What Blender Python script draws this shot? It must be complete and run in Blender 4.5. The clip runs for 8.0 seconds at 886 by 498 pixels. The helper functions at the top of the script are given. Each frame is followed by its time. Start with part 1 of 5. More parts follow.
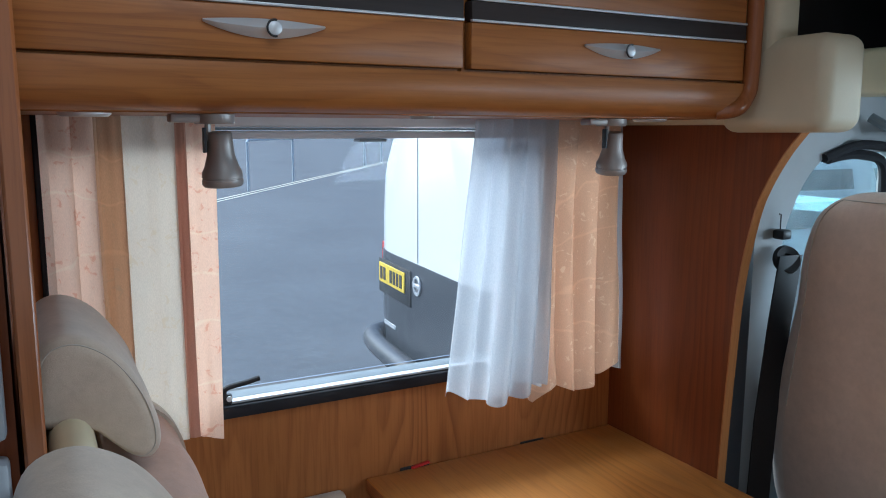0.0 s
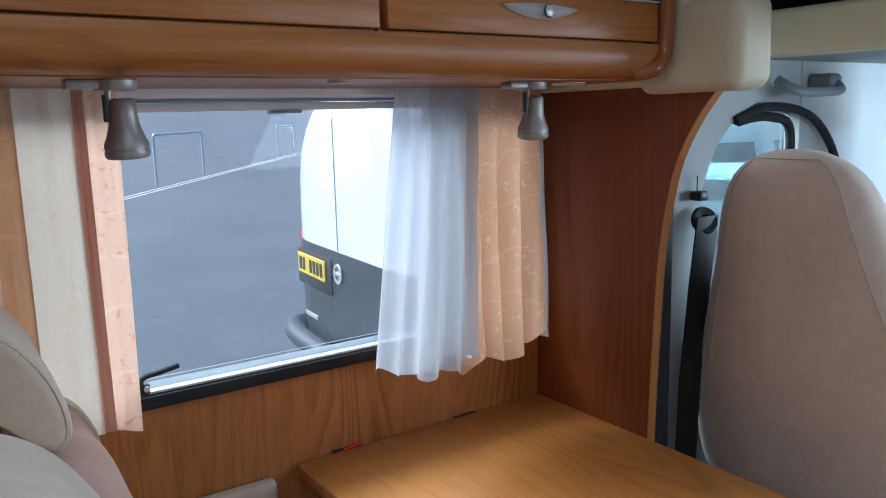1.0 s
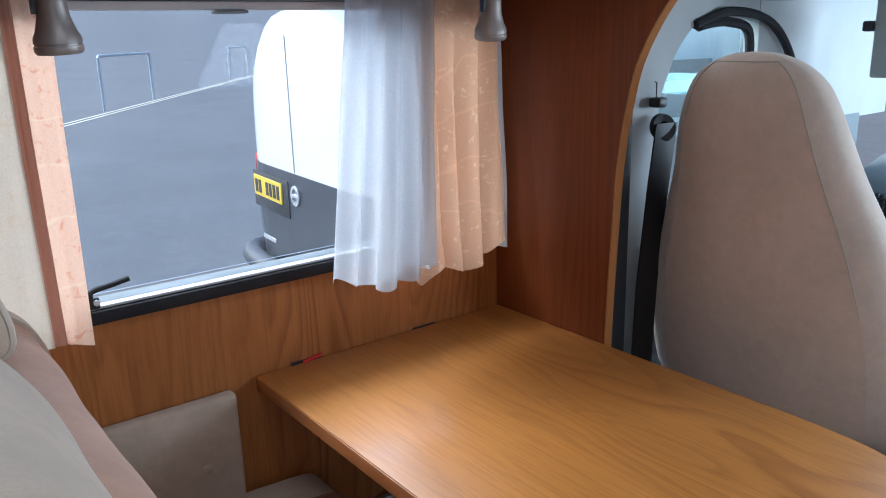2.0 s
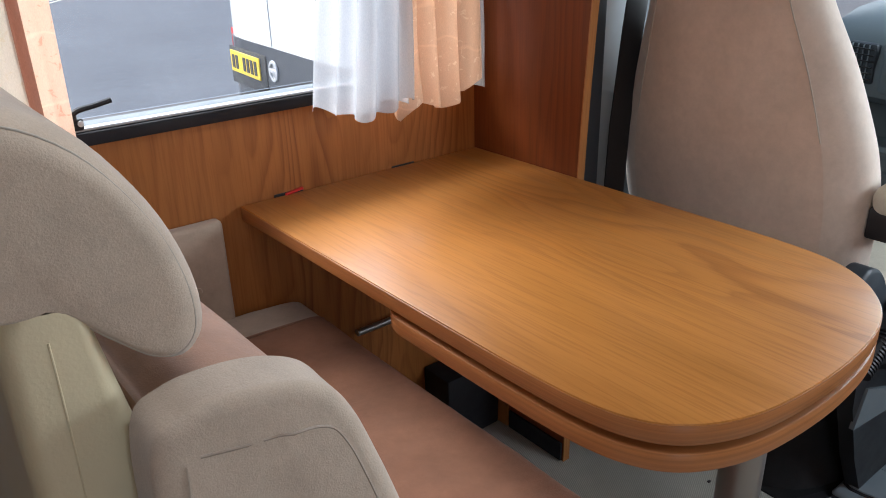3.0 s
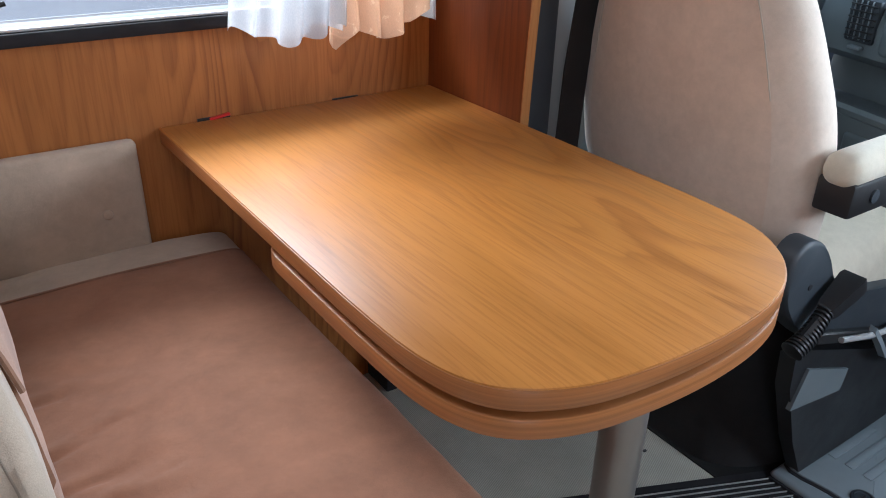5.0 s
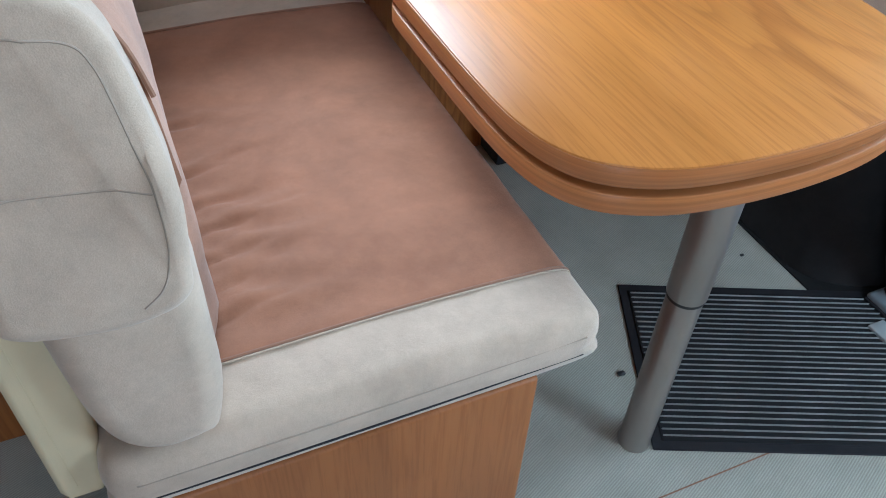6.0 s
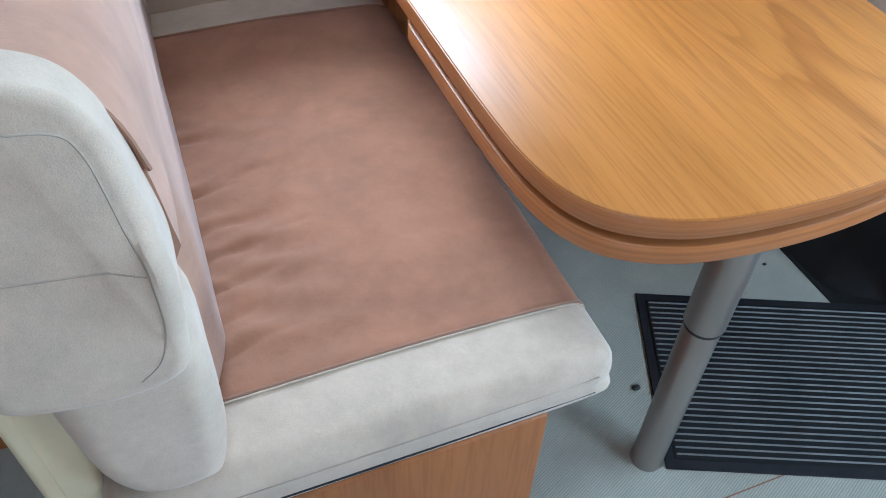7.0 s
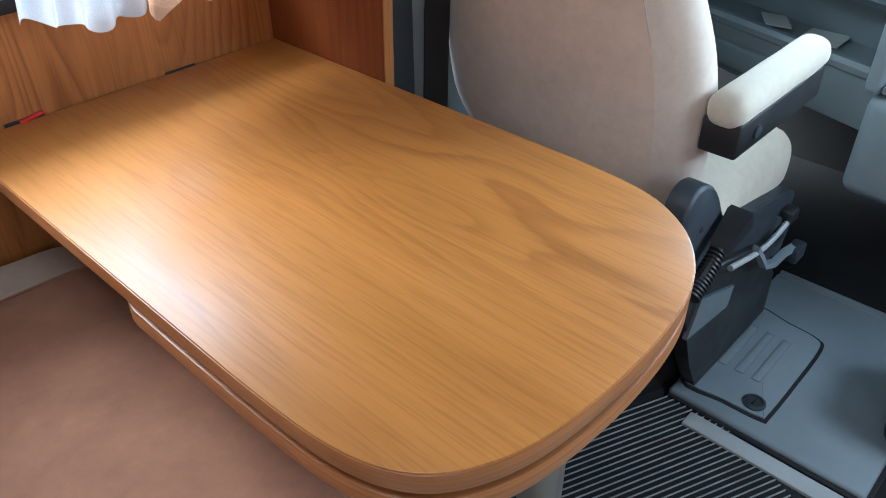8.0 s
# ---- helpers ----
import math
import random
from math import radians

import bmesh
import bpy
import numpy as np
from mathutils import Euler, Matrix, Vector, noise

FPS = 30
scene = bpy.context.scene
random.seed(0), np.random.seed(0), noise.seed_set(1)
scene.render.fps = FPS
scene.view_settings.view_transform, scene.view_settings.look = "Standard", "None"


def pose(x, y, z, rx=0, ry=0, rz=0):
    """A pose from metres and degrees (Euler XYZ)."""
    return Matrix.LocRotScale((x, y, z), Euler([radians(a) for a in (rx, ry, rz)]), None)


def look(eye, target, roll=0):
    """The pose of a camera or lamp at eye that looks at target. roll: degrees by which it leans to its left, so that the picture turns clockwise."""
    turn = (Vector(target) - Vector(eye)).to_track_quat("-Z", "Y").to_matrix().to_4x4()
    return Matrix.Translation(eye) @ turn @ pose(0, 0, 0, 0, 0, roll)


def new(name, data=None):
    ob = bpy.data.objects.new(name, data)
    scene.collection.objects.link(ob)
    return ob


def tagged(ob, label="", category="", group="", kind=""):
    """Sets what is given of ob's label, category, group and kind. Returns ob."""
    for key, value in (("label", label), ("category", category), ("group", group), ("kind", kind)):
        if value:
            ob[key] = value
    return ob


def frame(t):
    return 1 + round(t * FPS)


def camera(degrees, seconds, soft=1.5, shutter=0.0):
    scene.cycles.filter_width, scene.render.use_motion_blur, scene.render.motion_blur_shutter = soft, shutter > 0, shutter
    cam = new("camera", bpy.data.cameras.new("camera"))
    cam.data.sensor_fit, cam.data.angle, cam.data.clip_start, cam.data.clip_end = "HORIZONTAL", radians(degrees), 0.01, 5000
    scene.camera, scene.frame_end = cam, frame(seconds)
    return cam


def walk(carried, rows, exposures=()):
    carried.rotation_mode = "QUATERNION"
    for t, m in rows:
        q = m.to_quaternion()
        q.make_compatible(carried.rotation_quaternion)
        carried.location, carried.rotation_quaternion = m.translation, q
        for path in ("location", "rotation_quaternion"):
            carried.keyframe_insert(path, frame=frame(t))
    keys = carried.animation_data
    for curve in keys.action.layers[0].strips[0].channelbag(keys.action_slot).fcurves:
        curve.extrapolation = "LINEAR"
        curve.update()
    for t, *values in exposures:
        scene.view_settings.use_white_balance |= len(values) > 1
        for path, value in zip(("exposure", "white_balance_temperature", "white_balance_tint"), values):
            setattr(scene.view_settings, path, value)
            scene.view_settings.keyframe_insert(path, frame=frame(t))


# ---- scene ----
from mathutils import bvhtree

cam = camera(59.4, 8.0, 1.0)
PATH = [
    (0, (-0.54, -1.308, 1.384), (0.4, 0.431, 1.077), 0.2),
    (0.5, (-0.558, -1.323, 1.36), (0.494, 0.346, 1.033), -0.8),
    (1, (-0.535, -1.28, 1.35), (0.579, 0.346, 1.012), -1.4),
    (2.3, (-0.522, -1.269, 1.281), (0.652, 0.234, 0.678), -1.3),
    (2.5, (-0.521, -1.286, 1.249), (0.646, 0.202, 0.597), -1.4),
    (3, (-0.568, -1.337, 1.224), (0.574, 0.102, 0.431), -1.4),
    (3.5, (-0.57, -1.377, 1.236), (0.561, 0.018, 0.357), -0.7),
    (4, (-0.489, -1.416, 1.228), (0.639, -0.03, 0.328), -0.6),
    (4.2, (-0.44, -1.403, 1.225), (0.688, -0.019, 0.324), -0.3),
    (5.3, (-0.354, -1.433, 1.176), (0.577, 0.058, 0.222), 1.3),
    (5.5, (-0.353, -1.445, 1.189), (0.463, -0.002, 0.07), 1.3),
    (6, (-0.353, -1.468, 1.185), (0.261, -0.148, -0.187), 2.7),
    (6.5, (-0.343, -1.456, 1.204), (0.195, -0.17, -0.231), 3.2),
    (7, (-0.316, -1.407, 1.229), (0.225, -0.123, -0.205), 2.3),
    (7.5, (-0.291, -1.314, 1.264), (0.573, -0.102, -0.072), 0.3),
    (7.8, (-0.268, -1.273, 1.262), (0.803, -0.106, 0.04), -0.3),
    (8, (-0.261, -1.262, 1.275), (0.919, -0.149, 0.106), -0.5),
]
EXPOSURES = [(0, 0.6, 5200, 0), (1, 0.65, 5250, 2), (2.5, 0.85, 5600, 7), (3.2, 1.1, 6100, 9), (4.2, 1.3, 5900, 9), (5.5, 1.45, 5450, 4), (6.2, 1.75, 5050, -1), (7.1, 1.8, 4900, -2), (7.5, 1.7, 4750, -9), (7.8, 1.5, 5100, -3), (8, 1.4, 5250, 1)]
walk(cam, [(t, look(eye, target, roll)) for t, eye, target, roll in PATH], EXPOSURES)

# ---- world, sun and large lights ----
world = bpy.data.worlds.new("world")
scene.world = world
world.use_nodes = True
wn = world.node_tree.nodes
sky = wn.new("ShaderNodeTexSky")
sky.sky_type, sky.sun_disc = "NISHITA", False
sky.sun_elevation, sky.sun_rotation = radians(42.5), radians(322)
sky.air_density, sky.dust_density = 1.0, 8.0
wn["Background"].inputs["Strength"].default_value = 0.15
world.node_tree.links.new(sky.outputs[0], wn["Background"].inputs["Color"])

sun = new("sun", bpy.data.lights.new("sun", "SUN"))
sun.data.energy, sun.data.angle, sun.data.color = 1.25, radians(60), (1.0, 0.98, 0.95)
sun.matrix_basis = look((-3.15, 4.05, 4.7), (0, 0, 0))


def area(name, eye, target, sx, sy, power, color=(1, 1, 1)):
    lamp = new(name, bpy.data.lights.new(name, "AREA"))
    lamp.data.shape, lamp.data.size, lamp.data.size_y = "RECTANGLE", sx, sy
    lamp.data.energy, lamp.data.color = power, color
    lamp.matrix_basis = look(eye, target)
    return lamp


area("rooflight_daylight", (-0.30, -1.0, 1.97), (-0.25, -0.98, 0), 0.66, 0.46, 2.2, (1.0, 0.97, 0.93))
area("window_daylight", (0.25, 1.30, 2.15), (0.1, -0.45, 0.62), 1.9, 1.0, 33, (0.94, 0.97, 1.0))
# Added fill from the unseen aisle side; no doorway is known there
area("aisle_fill", (-0.7, -2.33, 1.0), (-0.5, 0, 0.7), 0.55, 1.6, 1.5, (1.0, 0.98, 0.95))
area("windscreen_daylight", (2.24, -1.35, 1.24), (1.0, -1.0, 0.5), 1.4, 0.45, 19, (0.90, 0.96, 1.0))
area("driver_window_daylight", (1.25, -2.33, 1.25), (1.5, -1.0, 0.0), 0.7, 0.4, 6.5, (0.90, 0.96, 1.0))

# ---- materials ----


def nodes_of(name):
    m = bpy.data.materials.new(name)
    m.use_nodes = True
    t = m.node_tree
    return m, t.nodes, t.links, t.nodes["Principled BSDF"]


def ramp_of(n, stops):
    r = n.new("ShaderNodeValToRGB")
    e = r.color_ramp.elements
    while len(e) < len(stops):
        e.new(0.5)
    for k, (p, c) in zip(e, stops):
        k.position, k.color = p, (*c, 1)
    return r


def tint(c, f):
    return tuple(min(1.0, a * f) for a in c)


def coords(n, l, scale, turn=(0, 0, 0)):
    tc, mp = n.new("ShaderNodeTexCoord"), n.new("ShaderNodeMapping")
    mp.inputs["Scale"].default_value = scale
    mp.inputs["Rotation"].default_value = [radians(a) for a in turn]
    l.new(tc.outputs["Object"], mp.inputs["Vector"])
    return mp.outputs["Vector"]


def noise_of(n, l, vec, scale, detail=4.0, rough=0.55, distort=0.0):
    t = n.new("ShaderNodeTexNoise")
    t.inputs["Scale"].default_value, t.inputs["Detail"].default_value = scale, detail
    t.inputs["Roughness"].default_value, t.inputs["Distortion"].default_value = rough, distort
    l.new(vec, t.inputs["Vector"])
    return t


def mix_of(n, l, kind, fac, a, b):
    m = n.new("ShaderNodeMix")
    m.data_type, m.blend_type = "RGBA", kind
    for sock, v in ((m.inputs[0], fac), (m.inputs[6], a), (m.inputs[7], b)):
        if hasattr(v, "links"):
            l.new(v, sock)
        elif isinstance(v, tuple):
            sock.default_value = (*v, 1)
        else:
            sock.default_value = v
    return m.outputs[2]


def bump_of(n, l, height, strength, dist, shader):
    b = n.new("ShaderNodeBump")
    b.inputs["Strength"].default_value, b.inputs["Distance"].default_value = strength, dist
    l.new(height, b.inputs["Height"])
    l.new(b.outputs[0], shader.inputs["Normal"])


def wood(name, light, dark, axis, rough=0.35, coat=0.3, seed=0.0, figure=1.0, rings_n=14.0, long=0.55, wide=5.5, lines=40.0):
    """Laminate with growth lines that run along axis and part into arched figure."""
    m, n, l, p = nodes_of(name)
    k_axis = "xyz".index(axis)

    def stretched(across, along):
        sc = [across, across, across]
        sc[k_axis] = along
        off = n.new("ShaderNodeVectorMath")
        off.inputs[1].default_value = (seed, seed * 0.7, seed * 1.3)
        l.new(coords(n, l, sc), off.inputs[0])
        return off.outputs[0]

    def math_of(op, a, b):
        k = n.new("ShaderNodeMath")
        k.operation = op
        for sock, v in ((k.inputs[0], a), (k.inputs[1], b)):
            if hasattr(v, "links"):
                l.new(v, sock)
            else:
                sock.default_value = v
        return k.outputs[0]

    v = stretched(wide, long)
    broad = noise_of(n, l, v, 1.3, 2.0, 0.45, 0.3)
    # straight lines bent by a slow field: where the two cancel, arches form
    run = n.new("ShaderNodeVectorMath")
    run.operation = "DOT_PRODUCT"
    ax = [lines, lines, lines]
    ax[k_axis] = 0.0
    run.inputs[1].default_value = ax
    l.new(coords(n, l, (1, 1, 1)), run.inputs[0])
    wobble = noise_of(n, l, stretched(60, 6), 1.0, 2.0, 0.5)
    field = math_of("ADD", math_of("MULTIPLY", broad.outputs["Fac"], rings_n), run.outputs["Value"])
    field = math_of("ADD", field, math_of("MULTIPLY", wobble.outputs["Fac"], 0.35))
    rings = ramp_of(n, [(0.0, (0.3, 0.3, 0.3)), (0.12, (0.0, 0.0, 0.0)), (0.45, (0.12, 0.12, 0.12)), (0.85, (0.9, 0.9, 0.9)), (0.93, (1, 1, 1)), (1.0, (0.3, 0.3, 0.3))])
    l.new(math_of("FRACT", field, 0.0), rings.inputs[0])
    pores = noise_of(n, l, stretched(230, 9), 1.0, 3.0, 0.6)
    streak = noise_of(n, l, stretched(16, 0.8), 1.0, 5.0, 0.60, 0.4)
    cloud = noise_of(n, l, stretched(4, 1.2), 1.0, 3.0, 0.5)
    base = ramp_of(n, [(0.30, tint(light, 0.86)), (0.52, light), (0.72, tint(light, 1.09))])
    l.new(streak.outputs["Fac"], base.inputs[0])
    # the figure comes and goes across the sheet
    gate = ramp_of(n, [(0.38, (0.18 * figure,) * 3), (0.64, (0.95 * figure,) * 3)])
    l.new(noise_of(n, l, v, 1.1, 2.0, 0.5).outputs["Fac"], gate.inputs[0])
    c = mix_of(n, l, "MIX", math_of("MULTIPLY", rings.outputs[0], gate.outputs[0]), base.outputs[0], dark)
    cl = ramp_of(n, [(0.3, (0.90, 0.88, 0.86)), (0.7, (1.04, 1.04, 1.04))])
    l.new(cloud.outputs["Fac"], cl.inputs[0])
    c = mix_of(n, l, "MULTIPLY", 1.0, c, cl.outputs[0])
    pr = ramp_of(n, [(0.36, (0.66, 0.60, 0.54)), (0.52, (1, 1, 1))])
    l.new(pores.outputs["Fac"], pr.inputs[0])
    c = mix_of(n, l, "MULTIPLY", 0.42, c, pr.outputs[0])
    l.new(c, p.inputs["Base Color"])
    rr = ramp_of(n, [(0.3, (rough * 0.85,) * 3), (0.7, (rough * 1.2,) * 3)])
    l.new(streak.outputs["Fac"], rr.inputs[0])
    l.new(rr.outputs[0], p.inputs["Roughness"])
    p.inputs["Specular IOR Level"].default_value = 0.38
    p.inputs["Coat Weight"].default_value, p.inputs["Coat Roughness"].default_value = coat, 0.2
    bump_of(n, l, pores.outputs["Fac"], 0.12, 0.0006, p)
    return m


def edging(name, color, rough=0.4):
    """Edge band: fine lines that run along the band, at one height each."""
    m, n, l, p = nodes_of(name)
    fine = noise_of(n, l, coords(n, l, (1.5, 1.5, 420)), 1.0, 3.0, 0.6)
    slow = noise_of(n, l, coords(n, l, (5, 5, 60)), 1.0, 3.0, 0.55)
    r = ramp_of(n, [(0.3, tint(color, 0.72)), (0.65, tint(color, 1.1))])
    l.new(fine.outputs["Fac"], r.inputs[0])
    r2 = ramp_of(n, [(0.3, (0.86, 0.84, 0.82)), (0.7, (1.05, 1.05, 1.05))])
    l.new(slow.outputs["Fac"], r2.inputs[0])
    l.new(mix_of(n, l, "MULTIPLY", 1.0, r.outputs[0], r2.outputs[0]), p.inputs["Base Color"])
    p.inputs["Roughness"].default_value = rough
    p.inputs["Coat Weight"].default_value = 0.1
    return m


def fabric(name, color, pile=1.0, weave=900, stain=0.12, rough=0.95, sheen=0.35, nap=0.0):
    m, n, l, p = nodes_of(name)
    v = coords(n, l, (1, 1, 1))
    big = noise_of(n, l, v, 9, 6, 0.68, 0.15)
    mid = noise_of(n, l, v, 42, 5, 0.72, 0.2)
    fine = noise_of(n, l, v, weave, 2, 0.6)
    r = ramp_of(n, [(0.3, tint(color, 1 - stain * 1.3)), (0.72, tint(color, 1 + stain))])
    l.new(big.outputs["Fac"], r.inputs[0])
    r2 = ramp_of(n, [(0.3, (0.84, 0.83, 0.82)), (0.65, (1, 1, 1))])
    l.new(mid.outputs["Fac"], r2.inputs[0])
    c = mix_of(n, l, "MULTIPLY", 0.7, r.outputs[0], r2.outputs[0])
    if nap:
        # brushed patches where the pile lies the other way
        r4 = ramp_of(n, [(0.34, (1 - nap, 1 - nap * 1.15, 1 - nap * 1.25)), (0.62, (1, 1, 1))])
        l.new(noise_of(n, l, v, 3.1, 5, 0.62, 0.6).outputs["Fac"], r4.inputs[0])
        c = mix_of(n, l, "MULTIPLY", 1.0, c, r4.outputs[0])
    r3 = ramp_of(n, [(0.3, (0.8, 0.8, 0.8)), (0.7, (1.05, 1.05, 1.05))])
    l.new(fine.outputs["Fac"], r3.inputs[0])
    c = mix_of(n, l, "MULTIPLY", 0.5 * pile, c, r3.outputs[0])
    l.new(c, p.inputs["Base Color"])
    p.inputs["Roughness"].default_value = rough
    p.inputs["Sheen Weight"].default_value, p.inputs["Sheen Roughness"].default_value = sheen, 0.5
    add = n.new("ShaderNodeMath")
    add.operation = "MULTIPLY_ADD"
    add.inputs[1].default_value = 0.35
    l.new(fine.outputs["Fac"], add.inputs[0])
    l.new(mid.outputs["Fac"], add.inputs[2])
    bump_of(n, l, add.outputs[0], 0.35 * pile, 0.002, p)
    return m


def plastic(name, color, rough=0.45, grain=600, metal=0.0, wear=0.08, bump=0.15):
    m, n, l, p = nodes_of(name)
    v = coords(n, l, (1, 1, 1))
    big = noise_of(n, l, v, 9, 4, 0.6)
    fine = noise_of(n, l, v, grain, 2, 0.5)
    r = ramp_of(n, [(0.3, tint(color, 1 - wear)), (0.7, tint(color, 1 + wear))])
    l.new(big.outputs["Fac"], r.inputs[0])
    l.new(r.outputs[0], p.inputs["Base Color"])
    rr = ramp_of(n, [(0.3, (rough * 0.8,) * 3), (0.7, (min(1, rough * 1.2),) * 3)])
    l.new(big.outputs["Fac"], rr.inputs[0])
    l.new(rr.outputs[0], p.inputs["Roughness"])
    p.inputs["Metallic"].default_value = metal
    if bump:
        bump_of(n, l, fine.outputs["Fac"], bump, 0.0008, p)
    return m


def cloth_curtain(name, color, through_light, see=0.0, pattern=None, across=0.0):
    """Thin curtain cloth: it scatters light on both sides; a sheer one lets some pass straight."""
    m, n, l, p = nodes_of(name)
    n.remove(p)
    out = n["Material Output"]
    v = coords(n, l, (1, 1, 1))
    weave = noise_of(n, l, coords(n, l, (900, 900, 300)), 1.0, 2, 0.5)
    blot = noise_of(n, l, v, 60, 4, 0.6, 0.8)
    r = ramp_of(n, [(0.3, tint(color, 0.93)), (0.7, tint(color, 1.05))])
    l.new(weave.outputs["Fac"], r.inputs[0])
    c = r.outputs[0]
    if pattern:
        mask = ramp_of(n, [(0.60, (0, 0, 0)), (0.66, (1, 1, 1))])
        l.new(blot.outputs["Fac"], mask.inputs[0])
        c = mix_of(n, l, "MIX", mask.outputs[0], c, pattern)
    if across:
        # loose horizontal twigs printed over the cloth
        w = n.new("ShaderNodeTexWave")
        w.wave_type, w.bands_direction = "BANDS", "Z"
        w.inputs["Scale"].default_value, w.inputs["Distortion"].default_value = 3.1, 9.0
        w.inputs["Detail"].default_value, w.inputs["Detail Scale"].default_value = 3.0, 1.6
        l.new(v, w.inputs["Vector"])
        mk = ramp_of(n, [(0.985, (0, 0, 0)), (1.0, (0.32, 0.32, 0.32))])
        l.new(w.outputs["Fac"], mk.inputs[0])
        c = mix_of(n, l, "MIX", mk.outputs[0], c, tint(color, 1.3))
    d, tr, ad = n.new("ShaderNodeBsdfDiffuse"), n.new("ShaderNodeBsdfTranslucent"), n.new("ShaderNodeMixShader")
    l.new(c, d.inputs[0])
    l.new(c, tr.inputs[0])
    ad.inputs[0].default_value = through_light
    l.new(d.outputs[0], ad.inputs[1])
    l.new(tr.outputs[0], ad.inputs[2])
    last = ad
    if see:
        tp, mx = n.new("ShaderNodeBsdfTransparent"), n.new("ShaderNodeMixShader")
        mx.inputs[0].default_value = see
        l.new(ad.outputs[0], mx.inputs[1])
        l.new(tp.outputs[0], mx.inputs[2])
        last = mx
    l.new(last.outputs[0], out.inputs["Surface"])
    return m


def pane_glass(name, color, gloss=0.04, haze=0.0):
    m, n, l, p = nodes_of(name)
    n.remove(p)
    tp, gl, mx, fr = n.new("ShaderNodeBsdfTransparent"), n.new("ShaderNodeBsdfGlossy"), n.new("ShaderNodeMixShader"), n.new("ShaderNodeFresnel")
    tp.inputs[0].default_value = (*color, 1)
    gl.inputs["Roughness"].default_value = gloss
    fr.inputs[0].default_value = 1.18
    l.new(fr.outputs[0], mx.inputs[0])
    l.new(tp.outputs[0], mx.inputs[1])
    l.new(gl.outputs[0], mx.inputs[2])
    last = mx
    if haze:
        df, m2 = n.new("ShaderNodeBsdfTranslucent"), n.new("ShaderNodeMixShader")
        dirt = noise_of(n, l, coords(n, l, (1, 1, 1)), 6, 5, 0.6)
        rr = ramp_of(n, [(0.3, (haze * 0.5,) * 3), (0.7, (haze * 1.5,) * 3)])
        l.new(dirt.outputs["Fac"], rr.inputs[0])
        l.new(rr.outputs[0], m2.inputs[0])
        df.inputs[0].default_value = (0.9, 0.95, 1, 1)
        l.new(mx.outputs[0], m2.inputs[1])
        l.new(df.outputs[0], m2.inputs[2])
        last = m2
    l.new(last.outputs[0], n["Material Output"].inputs["Surface"])
    return m


def ribbed(name, light, dark, turn, pitch, rough=0.95, ratio=0.5):
    """Corded carpet: ribs at a pitch in metres, across the direction turn in degrees."""
    m, n, l, p = nodes_of(name)
    v = coords(n, l, (1, 1, 1), (0, 0, turn))
    w = n.new("ShaderNodeTexWave")
    w.wave_type, w.bands_direction = "BANDS", "X"
    w.inputs["Scale"].default_value = 0.314 / pitch
    w.inputs["Distortion"].default_value, w.inputs["Detail"].default_value = 0.4, 2.0
    w.inputs["Detail Scale"].default_value = 3.0
    l.new(v, w.inputs["Vector"])
    dirt = noise_of(n, l, v, 6, 5, 0.65)
    fine = noise_of(n, l, v, 500, 3, 0.6)
    r = ramp_of(n, [(ratio - 0.3, dark), (ratio + 0.3, light)])
    l.new(w.outputs["Fac"], r.inputs[0])
    d = ramp_of(n, [(0.3, (0.84, 0.84, 0.83)), (0.7, (1.05, 1.05, 1.05))])
    l.new(dirt.outputs["Fac"], d.inputs[0])
    c = mix_of(n, l, "MULTIPLY", 1.0, r.outputs[0], d.outputs[0])
    f = ramp_of(n, [(0.3, (0.7, 0.7, 0.7)), (0.7, (1.1, 1.1, 1.1))])
    l.new(fine.outputs["Fac"], f.inputs[0])
    c = mix_of(n, l, "MULTIPLY", 0.6, c, f.outputs[0])
    l.new(c, p.inputs["Base Color"])
    p.inputs["Roughness"].default_value = rough
    bump_of(n, l, w.outputs["Fac"], 0.3, 0.002, p)
    return m


TABLE_WOOD = wood("table_laminate", (0.53, 0.222, 0.047), (0.29, 0.098, 0.018), "y", 0.36, 0.12, 4.3, 0.66, 15.0, 0.75, 4.0, 17.0)
EDGE_WOOD = edging("table_edging", (0.42, 0.165, 0.050))
WALL_WOOD = wood("wall_laminate", (0.42, 0.160, 0.040), (0.20, 0.063, 0.014), "z", 0.45, 0.08, 3.1, 0.70, 15.0, 1.0, 5.0, 30.0)
# Darker than the wall laminate: shade on the bench end is in the colour
SHADED_BENCH_WOOD = wood("shaded_bench_laminate", (0.33, 0.130, 0.042), (0.21, 0.075, 0.022), "z", 0.45, 0.05, 6.4, 0.5, 11.0, 0.9, 4.5, 24.0)
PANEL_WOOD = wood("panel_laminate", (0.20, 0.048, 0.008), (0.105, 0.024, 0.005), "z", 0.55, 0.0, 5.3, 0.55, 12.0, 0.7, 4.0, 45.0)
DOOR_WOOD = wood("door_laminate", (0.35, 0.130, 0.028), (0.19, 0.060, 0.013), "x", 0.42, 0.08, 7.7, 0.75, 14.0, 0.8, 7.0, 60.0)
TRIM_WOOD = wood("trim_laminate", (0.30, 0.10, 0.028), (0.20, 0.06, 0.016), "z", 0.35, 0.3, 2.2, 0.4)
LIGHT_EDGE = wood("light_edging", (0.44, 0.19, 0.055), (0.32, 0.12, 0.035), "z", 0.4, 0.2, 1.1, 0.3)
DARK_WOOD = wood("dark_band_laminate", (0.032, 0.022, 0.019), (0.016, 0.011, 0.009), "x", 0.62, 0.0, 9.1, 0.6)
CREAM = fabric("cream_suede", (0.55, 0.447, 0.345), 1.0, 900, 0.13)
